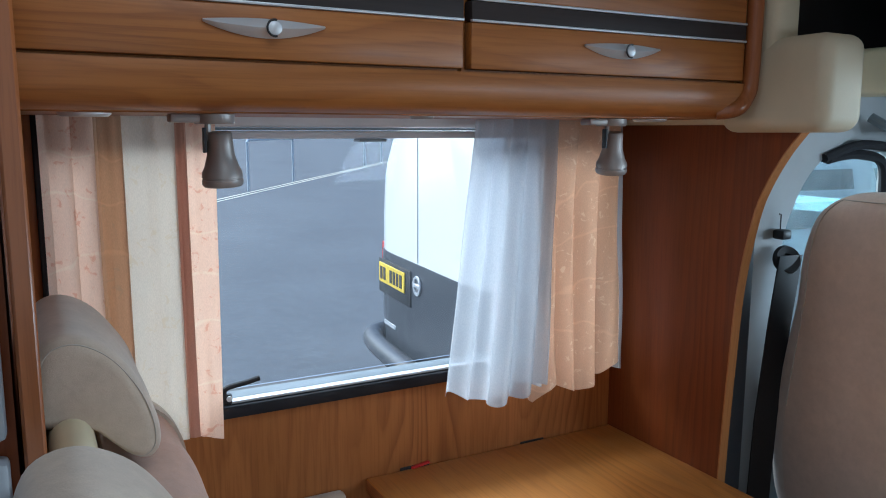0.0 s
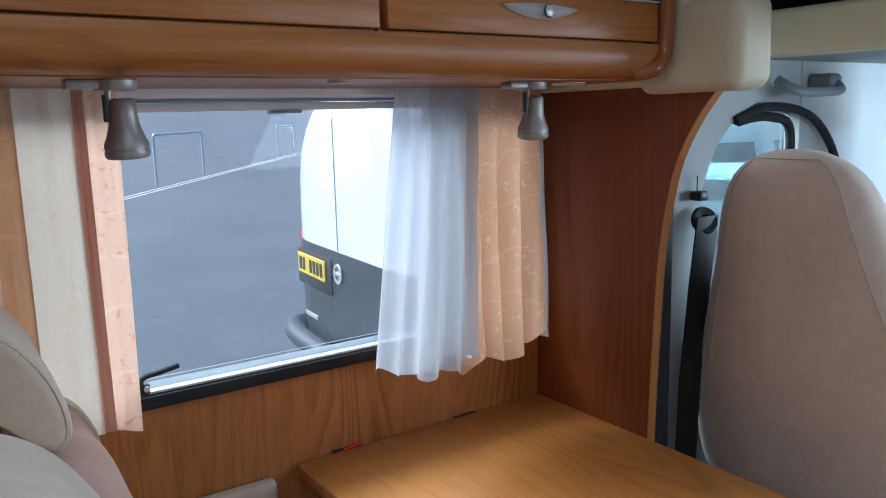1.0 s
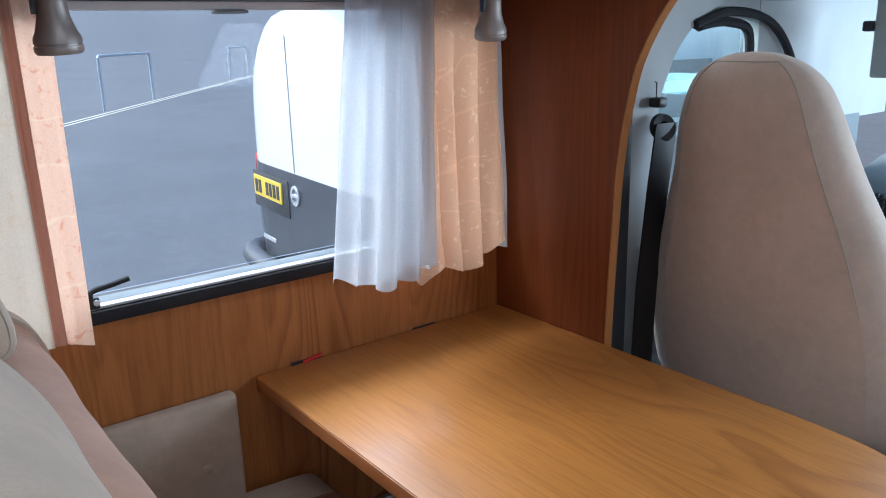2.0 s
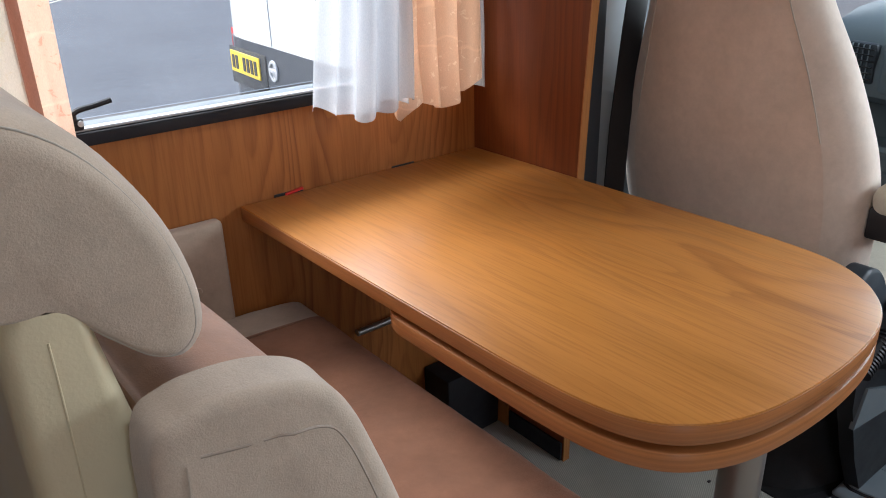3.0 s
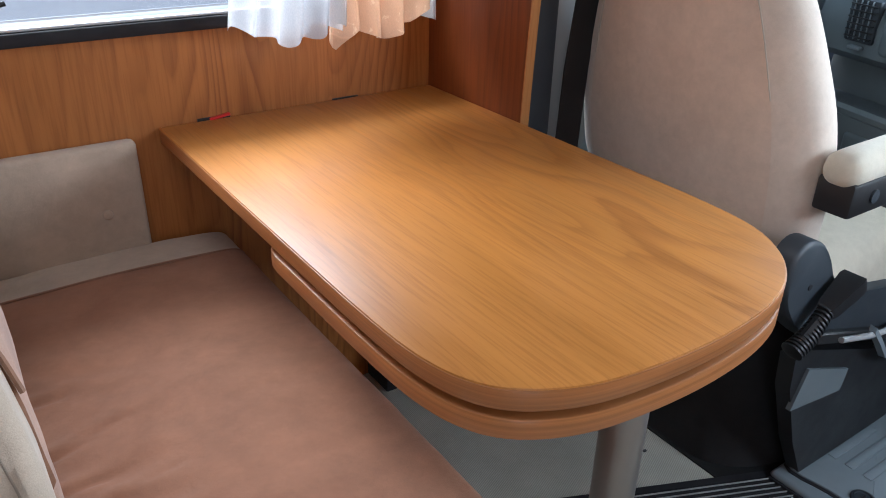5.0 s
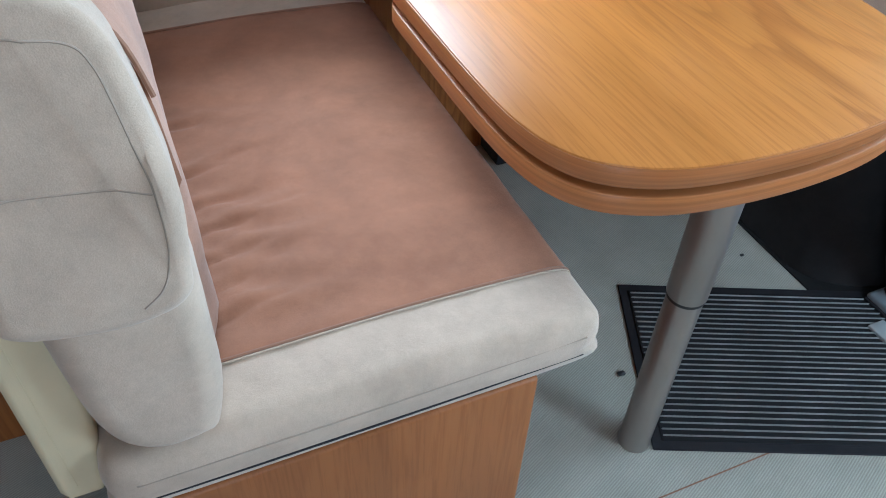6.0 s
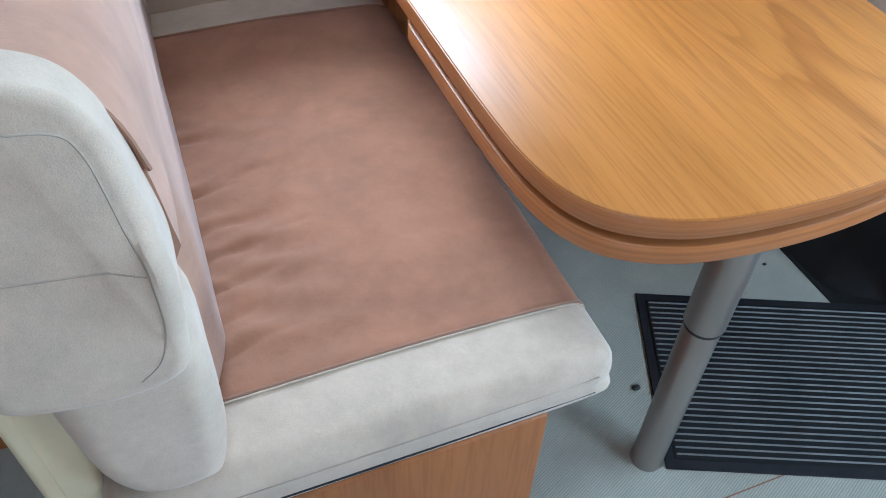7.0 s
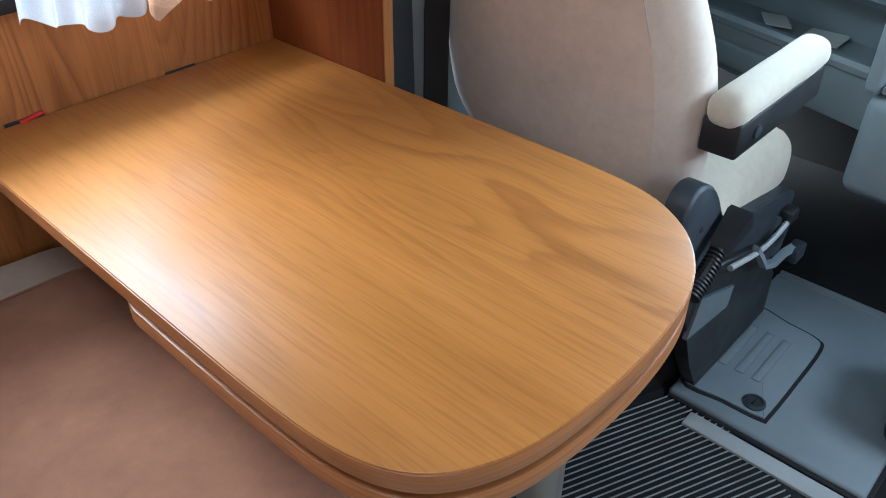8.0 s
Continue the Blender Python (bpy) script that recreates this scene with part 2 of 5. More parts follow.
BROWN = fabric("brown_suede", (0.405, 0.197, 0.113), 1.2, 900, 0.13, 0.95, 0.15, 0.26)
ROSE = fabric("rose_suede", (0.45, 0.245, 0.155), 1.0, 900, 0.14, 0.95, 0.3, 0.25)
# Sewn lines in the cream suede, darkened to paint the shade they hold
CREASE_SHADE = fabric("seam_shade", (0.34, 0.28, 0.22), 0.6, 900, 0.05)
SEAM = fabric("seam_thread", (0.48, 0.43, 0.36), 0.6, 900, 0.05)
BROWN_SEAM = fabric("brown_seam", (0.30, 0.16, 0.10), 0.6, 900, 0.05)
CREAM_VINYL = plastic("cream_vinyl", (0.63, 0.545, 0.355), 0.5, 420, 0, 0.07, 0.25)
PAD_VINYL = plastic("padded_vinyl", (0.58, 0.51, 0.36), 0.6, 420, 0, 0.05, 0.25)
BEAM_VINYL = plastic("beam_vinyl", (0.80, 0.75, 0.54), 0.55, 420, 0, 0.04, 0.2)
TAUPE = fabric("taupe_cover", (0.66, 0.52, 0.42), 0.8, 1000, 0.06, 0.95, 0.3)
# Same fabric as the back, its colour lifted for light on the side
LIT_SIDE_COVER = fabric("lit_side_cover", (0.66, 0.55, 0.46), 0.8, 1000, 0.05, 0.95, 0.3)
COVER = fabric("pale_cover", (0.62, 0.56, 0.45), 0.8, 1000, 0.04, 0.95, 0.3)
BLACK = plastic("black_plastic", (0.018, 0.018, 0.02), 0.42)
RUBBER = plastic("black_rubber", (0.010, 0.010, 0.014), 0.75)
GREY = plastic("grey_plastic", (0.22, 0.26, 0.29), 0.5)
PALE_GREY = plastic("pale_grey_plastic", (0.43, 0.455, 0.465), 0.6)
DASH = plastic("dash_plastic", (0.15, 0.18, 0.20), 0.6, 900, 0, 0.06, 0.3)
SLATE = plastic("slate_plastic", (0.030, 0.038, 0.048), 0.5)
SILVER = plastic("satin_silver", (0.60, 0.61, 0.62), 0.45, 800, 0.45, 0.05, 0.05)
PEWTER = plastic("pewter_paint", (0.34, 0.31, 0.29), 0.45, 800, 0.45, 0.06, 0.05)
LEG_METAL = plastic("brushed_leg", (0.36, 0.33, 0.31), 0.36, 500, 0.8, 0.05, 0.08)
BLIND = plastic("blind_cassette", (0.62, 0.62, 0.64), 0.5)
FRIDGE = plastic("appliance_grey", (0.38, 0.40, 0.43), 0.35, 600, 0.3)
CEILING = plastic("ceiling_board", (0.75, 0.74, 0.70), 0.7)
DARK_LINING = fabric("dark_lining", (0.02, 0.02, 0.022), 1.0, 700, 0.2, 0.95, 0.0)
CARPET = ribbed("floor_carpet", (0.55, 0.545, 0.475), (0.42, 0.415, 0.36), 66, 0.0042)
CAB_CARPET = fabric("cab_carpet", (0.008, 0.009, 0.010), 1.6, 260, 0.25, 0.95, 0.0)
MAT_PILE = fabric("mat_pile", (0.012, 0.013, 0.016), 1.6, 500, 0.2, 0.95, 0.0)
MAT_CORD = fabric("mat_cord", (0.30, 0.31, 0.31), 1.6, 350, 0.3, 0.95, 0.0)
RED = plastic("red_plastic", (0.6, 0.02, 0.02), 0.4)
SHEER = cloth_curtain("sheer_voile", (0.64, 0.66, 0.69), 0.60, 0.46)
WHITE_CLOTH = cloth_curtain("white_cloth", (0.84, 0.78, 0.70), 0.5, 0.0, (0.80, 0.72, 0.60))
PEACH = cloth_curtain("peach_cloth", (0.78, 0.60, 0.46), 0.55, 0.04, (0.90, 0.76, 0.62), 1.0)
PINK = cloth_curtain("pink_cloth", (0.90, 0.74, 0.63), 0.62, 0.0, (0.80, 0.54, 0.42), 0.8)
DUSK = cloth_curtain("rust_cloth", (0.55, 0.33, 0.25), 0.45)
TAN = cloth_curtain("tan_cloth", (0.66, 0.46, 0.31), 0.5, 0.0, (0.60, 0.44, 0.31), 1.0)
ACRYLIC = pane_glass("acrylic_pane", (0.88, 0.92, 0.98), 0.03, 0.012)
CAB_GLASS = pane_glass("cab_pane", (0.72, 0.86, 0.88), 0.02, 0.04)


def asphalt():
    m, n, l, p = nodes_of("asphalt")
    v = coords(n, l, (1, 1, 1))
    big, mid, fine = noise_of(n, l, v, 0.35, 5, 0.6), noise_of(n, l, v, 6, 5, 0.7), noise_of(n, l, v, 70, 3, 0.6)
    r = ramp_of(n, [(0.3, (0.082, 0.09, 0.103)), (0.7, (0.115, 0.125, 0.141))])
    l.new(big.outputs["Fac"], r.inputs[0])
    d = ramp_of(n, [(0.3, (0.8, 0.8, 0.8)), (0.7, (1.1, 1.1, 1.1))])
    l.new(mid.outputs["Fac"], d.inputs[0])
    c = mix_of(n, l, "MULTIPLY", 1.0, r.outputs[0], d.outputs[0])
    l.new(c, p.inputs["Base Color"])
    p.inputs["Roughness"].default_value = 0.75
    bump_of(n, l, fine.outputs["Fac"], 0.4, 0.01, p)
    return m


ASPHALT = asphalt()
LINE_PAINT = plastic("road_paint", (0.75, 0.72, 0.55), 0.7, 60, 0, 0.15)
VAN_WHITE = plastic("van_paint", (0.82, 0.84, 0.84), 0.2, 600, 0, 0.02, 0)
VAN_BLACK = plastic("van_dark_trim", (0.035, 0.04, 0.05), 0.35)
VAN_GLASS = plastic("van_side_glass", (0.05, 0.13, 0.145), 0.12, 600, 0, 0.15, 0)
PLATE = plastic("plate_yellow", (0.85, 0.60, 0.02), 0.4)
TAIL_RED = plastic("tail_light", (0.5, 0.02, 0.02), 0.15)
RAIL_PAINT = plastic("rail_paint", (0.62, 0.68, 0.72), 0.4, 500, 0.2)

# ---- shape helpers ----


def mesh_of(name, bm, material, smooth=True):
    bmesh.ops.recalc_face_normals(bm, faces=bm.faces)
    me = bpy.data.meshes.new(name)
    bm.to_mesh(me)
    bm.free()
    me.materials.append(material)
    if smooth:
        for f in me.polygons:
            f.use_smooth = True
        me.set_sharp_from_angle(angle=radians(40))
    return me


def part(name, bm, material, parent, label=""):
    ob = new(name, mesh_of(name, bm, material))
    ob.parent = parent
    return tagged(ob, label)


def thing(name, label, category, group="", kind=""):
    return tagged(new(name), label, category, group, kind)


def solid(name, bm, material, label, category, group="", kind=""):
    return tagged(new(name, mesh_of(name, bm, material)), label, category, group, kind)


def box(x0, x1, y0, y1, z0, z1, r=0.0, seg=2, bm=None):
    bm2 = bmesh.new()
    bmesh.ops.create_cube(bm2, size=1)
    for v in bm2.verts:
        v.co = ((x0 + x1) / 2 + v.co.x * (x1 - x0), (y0 + y1) / 2 + v.co.y * (y1 - y0), (z0 + z1) / 2 + v.co.z * (z1 - z0))
    if r:
        bmesh.ops.bevel(bm2, geom=bm2.edges[:], offset=r, segments=seg, profile=0.5, affect="EDGES")
    if bm is None:
        return bm2
    return join(bm, bm2)


def join(bm, bm2):
    me = bpy.data.meshes.new("tmp")
    bm2.to_mesh(me)
    bm2.free()
    bm.from_mesh(me)
    bpy.data.meshes.remove(me)
    return bm


def moved(bm, m):
    bm.transform(m)
    return bm


def loft(rings, closed=True, caps=True):
    bm = bmesh.new()
    rows = [[bm.verts.new(p) for p in ring] for ring in rings]
    k = len(rows[0])
    for a, b in zip(rows, rows[1:]):
        for i in range(k if closed else k - 1):
            j = (i + 1) % k
            bm.faces.new((a[i], a[j], b[j], b[i]))
    if caps:
        bm.faces.new(rows[0])
        bm.faces.new(rows[-1])
    return bm


def curve_through(pts, per=6, closed=True):
    """Catmull-Rom curve through points of any dimension."""
    out, k = [], len(pts)
    P = [np.array(p, float) for p in pts]
    spans = range(k) if closed else range(k - 1)
    for i in spans:
        if closed:
            a, b, c, d = P[i - 1], P[i], P[(i + 1) % k], P[(i + 2) % k]
        else:
            a, b, c, d = P[max(i - 1, 0)], P[i], P[i + 1], P[min(i + 2, k - 1)]
        for s in range(per):
            t = s / per
            out.append(0.5 * (2 * b + (c - a) * t + (2 * a - 5 * b + 4 * c - d) * t * t + (3 * b - a - 3 * c + d) * t**3))
    if not closed:
        out.append(P[-1])
    return out


def tube(pts, r, sides=10, per=5, smooth=True):
    path = [Vector(p) for p in (curve_through(pts, per, False) if smooth and len(pts) > 2 else pts)]
    rings = []
    for i, p in enumerate(path):
        d = (path[min(i + 1, len(path) - 1)] - path[max(i - 1, 0)]).normalized()
        a = d.orthogonal().normalized() if i == 0 else (a - d * a.dot(d)).normalized()
        b = d.cross(a)
        rings.append([p + (a * math.cos(u) + b * math.sin(u)) * r for u in [2 * math.pi * s / sides for s in range(sides)]])
    return loft(rings)


def lathe(profile, sides=28):
    """Profile of (radius, z), turned about z."""
    return loft([[(r * math.cos(2 * math.pi * s / sides), r * math.sin(2 * math.pi * s / sides), z) for s in range(sides)] for r, z in profile])


def slab(outline, z0, z1, r=0.004, seg=2):
    """A plate with an outline of (x, y) and eased edges."""
    rings = []
    k = len(outline)
    c = np.mean(np.array(outline), 0)

    def inset(d):
        res = []
        for i, p in enumerate(outline):
            a, b = np.array(outline[i - 1]), np.array(outline[(i + 1) % k])
            t = b - a
            nrm = np.array([t[1], -t[0]]) / (np.hypot(*t) + 1e-9)
            if nrm @ (np.array(p) - c) < 0:
                nrm = -nrm
            res.append(np.array(p) - nrm * d)
        return res

    for z, d in ((z0, r), (z0 + r * 0.3, r * 0.3), (z0 + r, 0), (z1 - r, 0), (z1 - r * 0.3, r * 0.3), (z1, r)):
        rings.append([(*p, z) for p in inset(d)])
    return loft(rings)


def prism_y(profile, y0, y1, r=0.02, steps=5, shrink=None):
    """A profile of (x, z) drawn along y, with rounded ends."""
    pr = np.array(profile)
    c = pr.mean(0)
    size = (pr.max(0) - pr.min(0)) / 2
    rings, s = [], (1 if y1 > y0 else -1)
    stations = [(y0 + s * r * (1 - math.cos(a)), r * (1 - math.sin(a))) for a in np.linspace(0, math.pi / 2, steps)]
    stations += [(y1 - s * r * (1 - math.cos(a)), r * (1 - math.sin(a))) for a in np.linspace(math.pi / 2, 0, steps)]
    for y, d in stations:
        f = 1 - d / size
        rings.append([(c[0] + (p[0] - c[0]) * f[0], y, c[1] + (p[1] - c[1]) * f[1]) for p in pr])
    return loft(rings)


def softened(bm, amp, scale, cuts=0, seed=0.0):
    """Uneven stuffing: push vertices along their normals by slow noise."""
    if cuts:
        bmesh.ops.subdivide_edges(bm, edges=bm.edges[:], cuts=cuts, use_grid_fill=True)
    bm.normal_update()
    for v in bm.verts:
        v.co += v.normal * amp * noise.noise(v.co * scale + Vector((seed, seed, seed)))
    return bm


def cushion(x0, x1, y0, y1, z0, z1, r, n=14, crown=0.012, seed=0.0):
    """A stuffed block: fine grid on a rounded box, crowned in the middle of its top."""
    bm = bmesh.new()
    c = Vector(((x0 + x1) / 2, (y0 + y1) / 2, (z0 + z1) / 2))
    h = Vector(((x1 - x0) / 2, (y1 - y0) / 2, (z1 - z0) / 2))
    bmesh.ops.create_cube(bm, size=2)
    bmesh.ops.subdivide_edges(bm, edges=bm.edges[:], cuts=n, use_grid_fill=True)
    for v in bm.verts:
        q = Vector((v.co.x * h.x, v.co.y * h.y, v.co.z * h.z))
        # denser near the edges
        for i in range(3):
            u = v.co[i]
            q[i] = h[i] * math.sin(u * math.pi / 2)
        inner = Vector([max(-(h[i] - r), min(h[i] - r, q[i])) for i in range(3)])
        d = q - inner
        if d.length > 1e-9:
            q = inner + d.normalized() * min(r, d.length) if d.length > r else q
        f = (1 - (q.x / h.x) ** 2) * (1 - (q.y / h.y) ** 2)
        if q.z > 0:
            q.z += crown * f
        v.co = c + q
    bm.normal_update()
    for v in bm.verts:
        v.co += v.normal * 0.003 * noise.noise(v.co * 9 + Vector((seed, 0, 0)))
    return bm


W, TOP = 0.595, 0.72
CAB_Y = -0.25

# ---- the living area: floor, walls, ceiling ----
solid("floor", box(-2.6, 0.86, -2.3, 0.0, -0.05, 0.0), CARPET, "light grey corded carpet floor with worn threads", "floor", kind="structure")
solid("floor_cab", box(0.86, 2.4, -2.1, CAB_Y, -0.05, 0.004), CAB_CARPET, "black looped carpet floor of the driving cab", "floor", kind="structure")

# window wall: opening from x -0.56 to 0.53, z 0.905 to 1.44
bm = box(-2.6, -0.505, 0.0, 0.035, 0.0, 1.95)
box(0.53, 0.62, 0.0, 0.035, 0.0, 1.95, bm=bm)
box(-0.505, 0.53, 0.0, 0.035, 0.0, 0.900, bm=bm)
box(-0.505, 0.53, 0.0, 0.035, 1.45, 1.95, bm=bm)
solid("wall_window", bm, WALL_WOOD, "honey brown wood laminate wall below the window", "wall", kind="structure")
solid("wall_outer", join(box(-2.6, -0.505, 0.036, 0.075, -0.3, 2.0), join(box(0.53, 0.65, 0.036, 0.075, -0.3, 2.0), join(box(-0.505, 0.53, 0.036, 0.075, -0.3, 0.895), box(-0.505, 0.53, 0.036, 0.075, 1.46, 2.0)))), CEILING, "white outer skin of the vehicle wall", "wall", kind="structure")
bm = box(-2.6, -1.0, -2.36, -2.3, -0.1, 1.95)
box(-0.4, 0.85, -2.36, -2.3, -0.1, 1.95, bm=bm)
box(0.85, 1.65, -2.36, -2.3, -0.1, 1.02, bm=bm)
box(0.85, 1.65, -2.36, -2.3, 1.48, 1.95, bm=bm)
box(1.65, 2.4, -2.36, -2.3, -0.1, 1.95, bm=bm)
box(-1.0, -0.4, -2.36, -2.3, 1.85, 1.95, bm=bm)
solid("wall_opposite", bm, WALL_WOOD, "plain wood laminate wall opposite the dinette", "wall", kind="structure")
solid("wall_rear", box(-2.66, -2.6, -2.36, 0.075, -0.1, 1.95), WALL_WOOD, "plain wood laminate rear wall", "wall", kind="structure")
bm = box(-2.6, 0.95, -2.3, -1.23, 1.95, 2.0)
box(-2.6, 0.95, -0.73, 0.075, 1.95, 2.0, bm=bm)
box(-2.6, -0.65, -1.23, -0.73, 1.95, 2.0, bm=bm)
box(0.05, 0.95, -1.23, -0.73, 1.95, 2.0, bm=bm)
solid("ceiling", bm, CEILING, "off-white ceiling board with a rooflight opening", "ceiling", kind="structure")

# side panel between the dinette and the cab; its free edge sweeps out towards the top
edge = curve_through([(-0.318, 0.0), (-0.319, 0.45), (-0.320, 0.72), (-0.329, 0.95), (-0.339, 1.10), (-0.362, 1.225), (-0.384, 1.285), (-0.420, 1.345), (-0.466, 1.40)], 4, False)


def sheet_x(outline, x0, x1):
    """A plate of (y, z) outline between two x."""
    return loft([[(x, p[0], p[1]) for p in outline] for x in (x0, x1)])


solid("wall_panel", sheet_x([(0.0, 0.0)] + [tuple(p) for p in edge] + [(0.0, 1.40)], W, W + 0.018), PANEL_WOOD, "reddish brown wood laminate side panel with a curved free edge", "wall panel", kind="structure")
rings = []
for p, q in zip(edge, edge[1:] + [edge[-1] * 2 - edge[-2]]):
    d = np.array(q) - np.array(p)
    nn = np.array([d[1], -d[0]]) / (np.hypot(*d) + 1e-9)
    nn = nn if nn[0] < 0 else -nn
    rings.append([(W - 0.001, *p), (W - 0.001, *(p + nn * 0.0025)), (W + 0.019, *(p + nn * 0.0025)), (W + 0.019, *p)])
solid("trim_panel_edge", loft(rings), LIGHT_EDGE, "pale wood edging along the curved panel", "trim", kind="structure")

# ---- window ----
win = thing("window_1", "top-hung acrylic caravan window in a black rubber frame", "window", kind="structure")
bm = box(-0.515, 0.535, -0.014, 0.03, 0.888, 0.911, 0.004)
part("window_frame", bm, RUBBER, win, "black rubber frame")
part("window_frame", box(-0.525, -0.495, -0.012, 0.03, 0.893, 1.46, 0.004), RUBBER, win)
part("window_frame", box(0.515, 0.545, -0.012, 0.03, 0.893, 1.46, 0.004), RUBBER, win)
part("window_frame", box(-0.515, 0.535, -0.012, 0.03, 1.43, 1.46, 0.004), RUBBER, win)
part("window_sill", box(-0.50, 0.50, -0.006, 0.012, 0.9115, 0.9170, 0.002), SILVER, win, "bright aluminium strip")
part("window_sill", box(-0.495, 0.51, 0.012, 0.05, 0.9115, 0.917, 0.002), DASH, win)
pane = part("pane", box(-0.50, 0.525, 0.052, 0.057, 0.92, 1.445), ACRYLIC, win, "clear acrylic pane with a faint haze")
pane.visible_shadow = False
part("latch_base", join(box(-0.288, -0.252, -0.026, -0.012, 0.918, 0.938, 0.004), box(-0.284, -0.262, -0.034, -0.014, 0.93, 0.952, 0.005)), BLACK, win)
part("latch_lever", tube([(-0.276, -0.03, 0.940), (-0.262, -0.034, 0.952), (-0.235, -0.036, 0.957), (-0.208, -0.036, 0.962)], 0.0048, 8), BLACK, win, "black latch lever")
part("latch_screw", moved(lathe([(0.0, 0), (0.005, 0.001), (0.005, 0.004), (0, 0.005)], 10), pose(-0.258, -0.026, 0.93, 90)), SILVER, win)

blind = thing("roller_blind", "raised roller blind in a pale grey cassette above the window", "blind")
part("cassette", box(-0.51, 0.53, -0.045, 0.02, 1.385, 1.45, 0.008, 3), BLIND, blind)
part("bottom_bar", box(-0.50, 0.52, -0.038, -0.012, 1.366, 1.379, 0.003), BLIND, blind)
part("bottom_bar", box(-0.50, 0.52, -0.036, -0.014, 1.380, 1.3845, 0.001), GREY, blind)
part("pull_tab", box(-0.022, 0.030, -0.045, -0.012, 1.3605, 1.3655, 0.002), GREY, blind, "grey pull tab")


def curtain(name, x0, x1, z_top, z_bottom, y_top, y_bottom, folds, depth, material, thing_ob, seed=0):
    """A hanging cloth with folds that open towards the hem; z_bottom is a function of 0..1 across."""
    nx, nz = 12 * folds, 26
    front, back = [], []
    for j in range(nz + 1):
        v = j / nz
        row = []
        for i in range(nx + 1):
            u = i / nx
            zb = z_bottom(u)
            z = z_top + (zb - z_top) * v
            ph = 2 * math.pi * folds * u + 2.4 * noise.noise(Vector((u * 3.2, v * 1.1, seed))) + 0.6 * noise.noise(Vector((u * 11, v * 2.0, seed)))
            wob = noise.noise(Vector((u * 6, v * 3, seed + 5.0)))
            y = y_top + (y_bottom - y_top) * v + depth * (0.45 + 0.55 * v) * (math.sin(ph) + 0.5 * wob)
            x = x0(v) + (x1(v) - x0(v)) * u + 0.35 * depth * math.cos(ph * 1.0 + 1.0)
            row.append(Vector((x, y, z)))
        front.append(row)
    bm = bmesh.new()
    t = 0.0012
    fv = [[bm.verts.new(p) for p in row] for row in front]
    bv = [[bm.verts.new(p + Vector((0, t, 0))) for p in row] for row in front]
    for j in range(nz):
        for i in range(nx):
            bm.faces.new((fv[j][i], fv[j][i + 1], fv[j + 1][i + 1], fv[j + 1][i]))
            bm.faces.new((bv[j][i], bv[j + 1][i], bv[j + 1][i + 1], bv[j][i + 1]))
    for j in range(nz):
        for i in (0, nx):
            bm.faces.new((fv[j][i], fv[j + 1][i], bv[j + 1][i], bv[j][i]))
    for i in range(nx):
        for j in (0, nz):
            bm.faces.new((fv[j][i], bv[j][i], bv[j][i + 1], fv[j][i + 1]))
    return part(name, bm, material, thing_ob)


rc = thing("curtain", "gathered peach curtain with a white sheer voile edge, drawn aside", "curtain", "window curtains")
def voile_hem(u):
    return 0.904 - 0.022 * math.sin(u * 2.6) + 0.008 * math.sin(u * 8 + 0.6) + 0.006 * math.sin(u * 23)


curtain("voile", lambda v: 0.184 - 0.085 * v, lambda v: 0.365 - 0.040 * v, 1.44, voile_hem, -0.098, -0.135, 5, 0.008, SHEER, rc, 1)
curtain("voile", lambda v: 0.262 - 0.060 * v, lambda v: 0.372 - 0.045 * v, 1.44, lambda u: 0.888 - 0.010 * math.sin(u * 7), -0.078, -0.105, 4, 0.007, SHEER, rc, 11)
curtain("peach_panel", lambda v: 0.325 - 0.012 * v, lambda v: 0.540 - 0.022 * v, 1.44, lambda u: 0.872 + 0.010 * math.sin(u * 9) - 0.040 * max(0, 1 - abs(u - 0.10) / 0.12) - 0.012 * max(0, 1 - abs(u - 0.62) / 0.25) + 0.03 * max(0, u - 0.85) / 0.15, -0.068, -0.092, 4, 0.019, PEACH, rc, 2)
curtain("lining", lambda v: 0.505, lambda v: 0.560, 1.44, lambda u: 0.895 - 0.02 * u, -0.05, -0.07, 1, 0.010, SHEER, rc, 3)
lc = thing("curtain", "striped rust, tan and white curtain hanging beside the window", "curtain", "window curtains")
curtain("pink_stripe", lambda v: -0.315, lambda v: -0.268 - 0.008 * v, 1.44, lambda u: 0.885 - 0.012 * u, -0.050, -0.056, 1, 0.002, PINK, lc, 4)
curtain("rust_stripe", lambda v: -0.334, lambda v: -0.314, 1.44, lambda u: 0.885, -0.052, -0.058, 1, 0.002, DUSK, lc, 5)
curtain("white_stripe", lambda v: -0.410, lambda v: -0.332, 1.44, lambda u: 0.885, -0.054, -0.060, 1, 0.003, WHITE_CLOTH, lc, 6)
curtain("tan_stripe", lambda v: -0.450, lambda v: -0.408, 1.44, lambda u: 0.885, -0.058, -0.064, 1, 0.004, TAN, lc, 7)
curtain("rust_panel", lambda v: -0.52, lambda v: -0.446, 1.44, lambda u: 0.885, -0.066, -0.072, 2, 0.007, PINK, lc, 8)

# ---- overhead cabinets ----
CF = -0.385


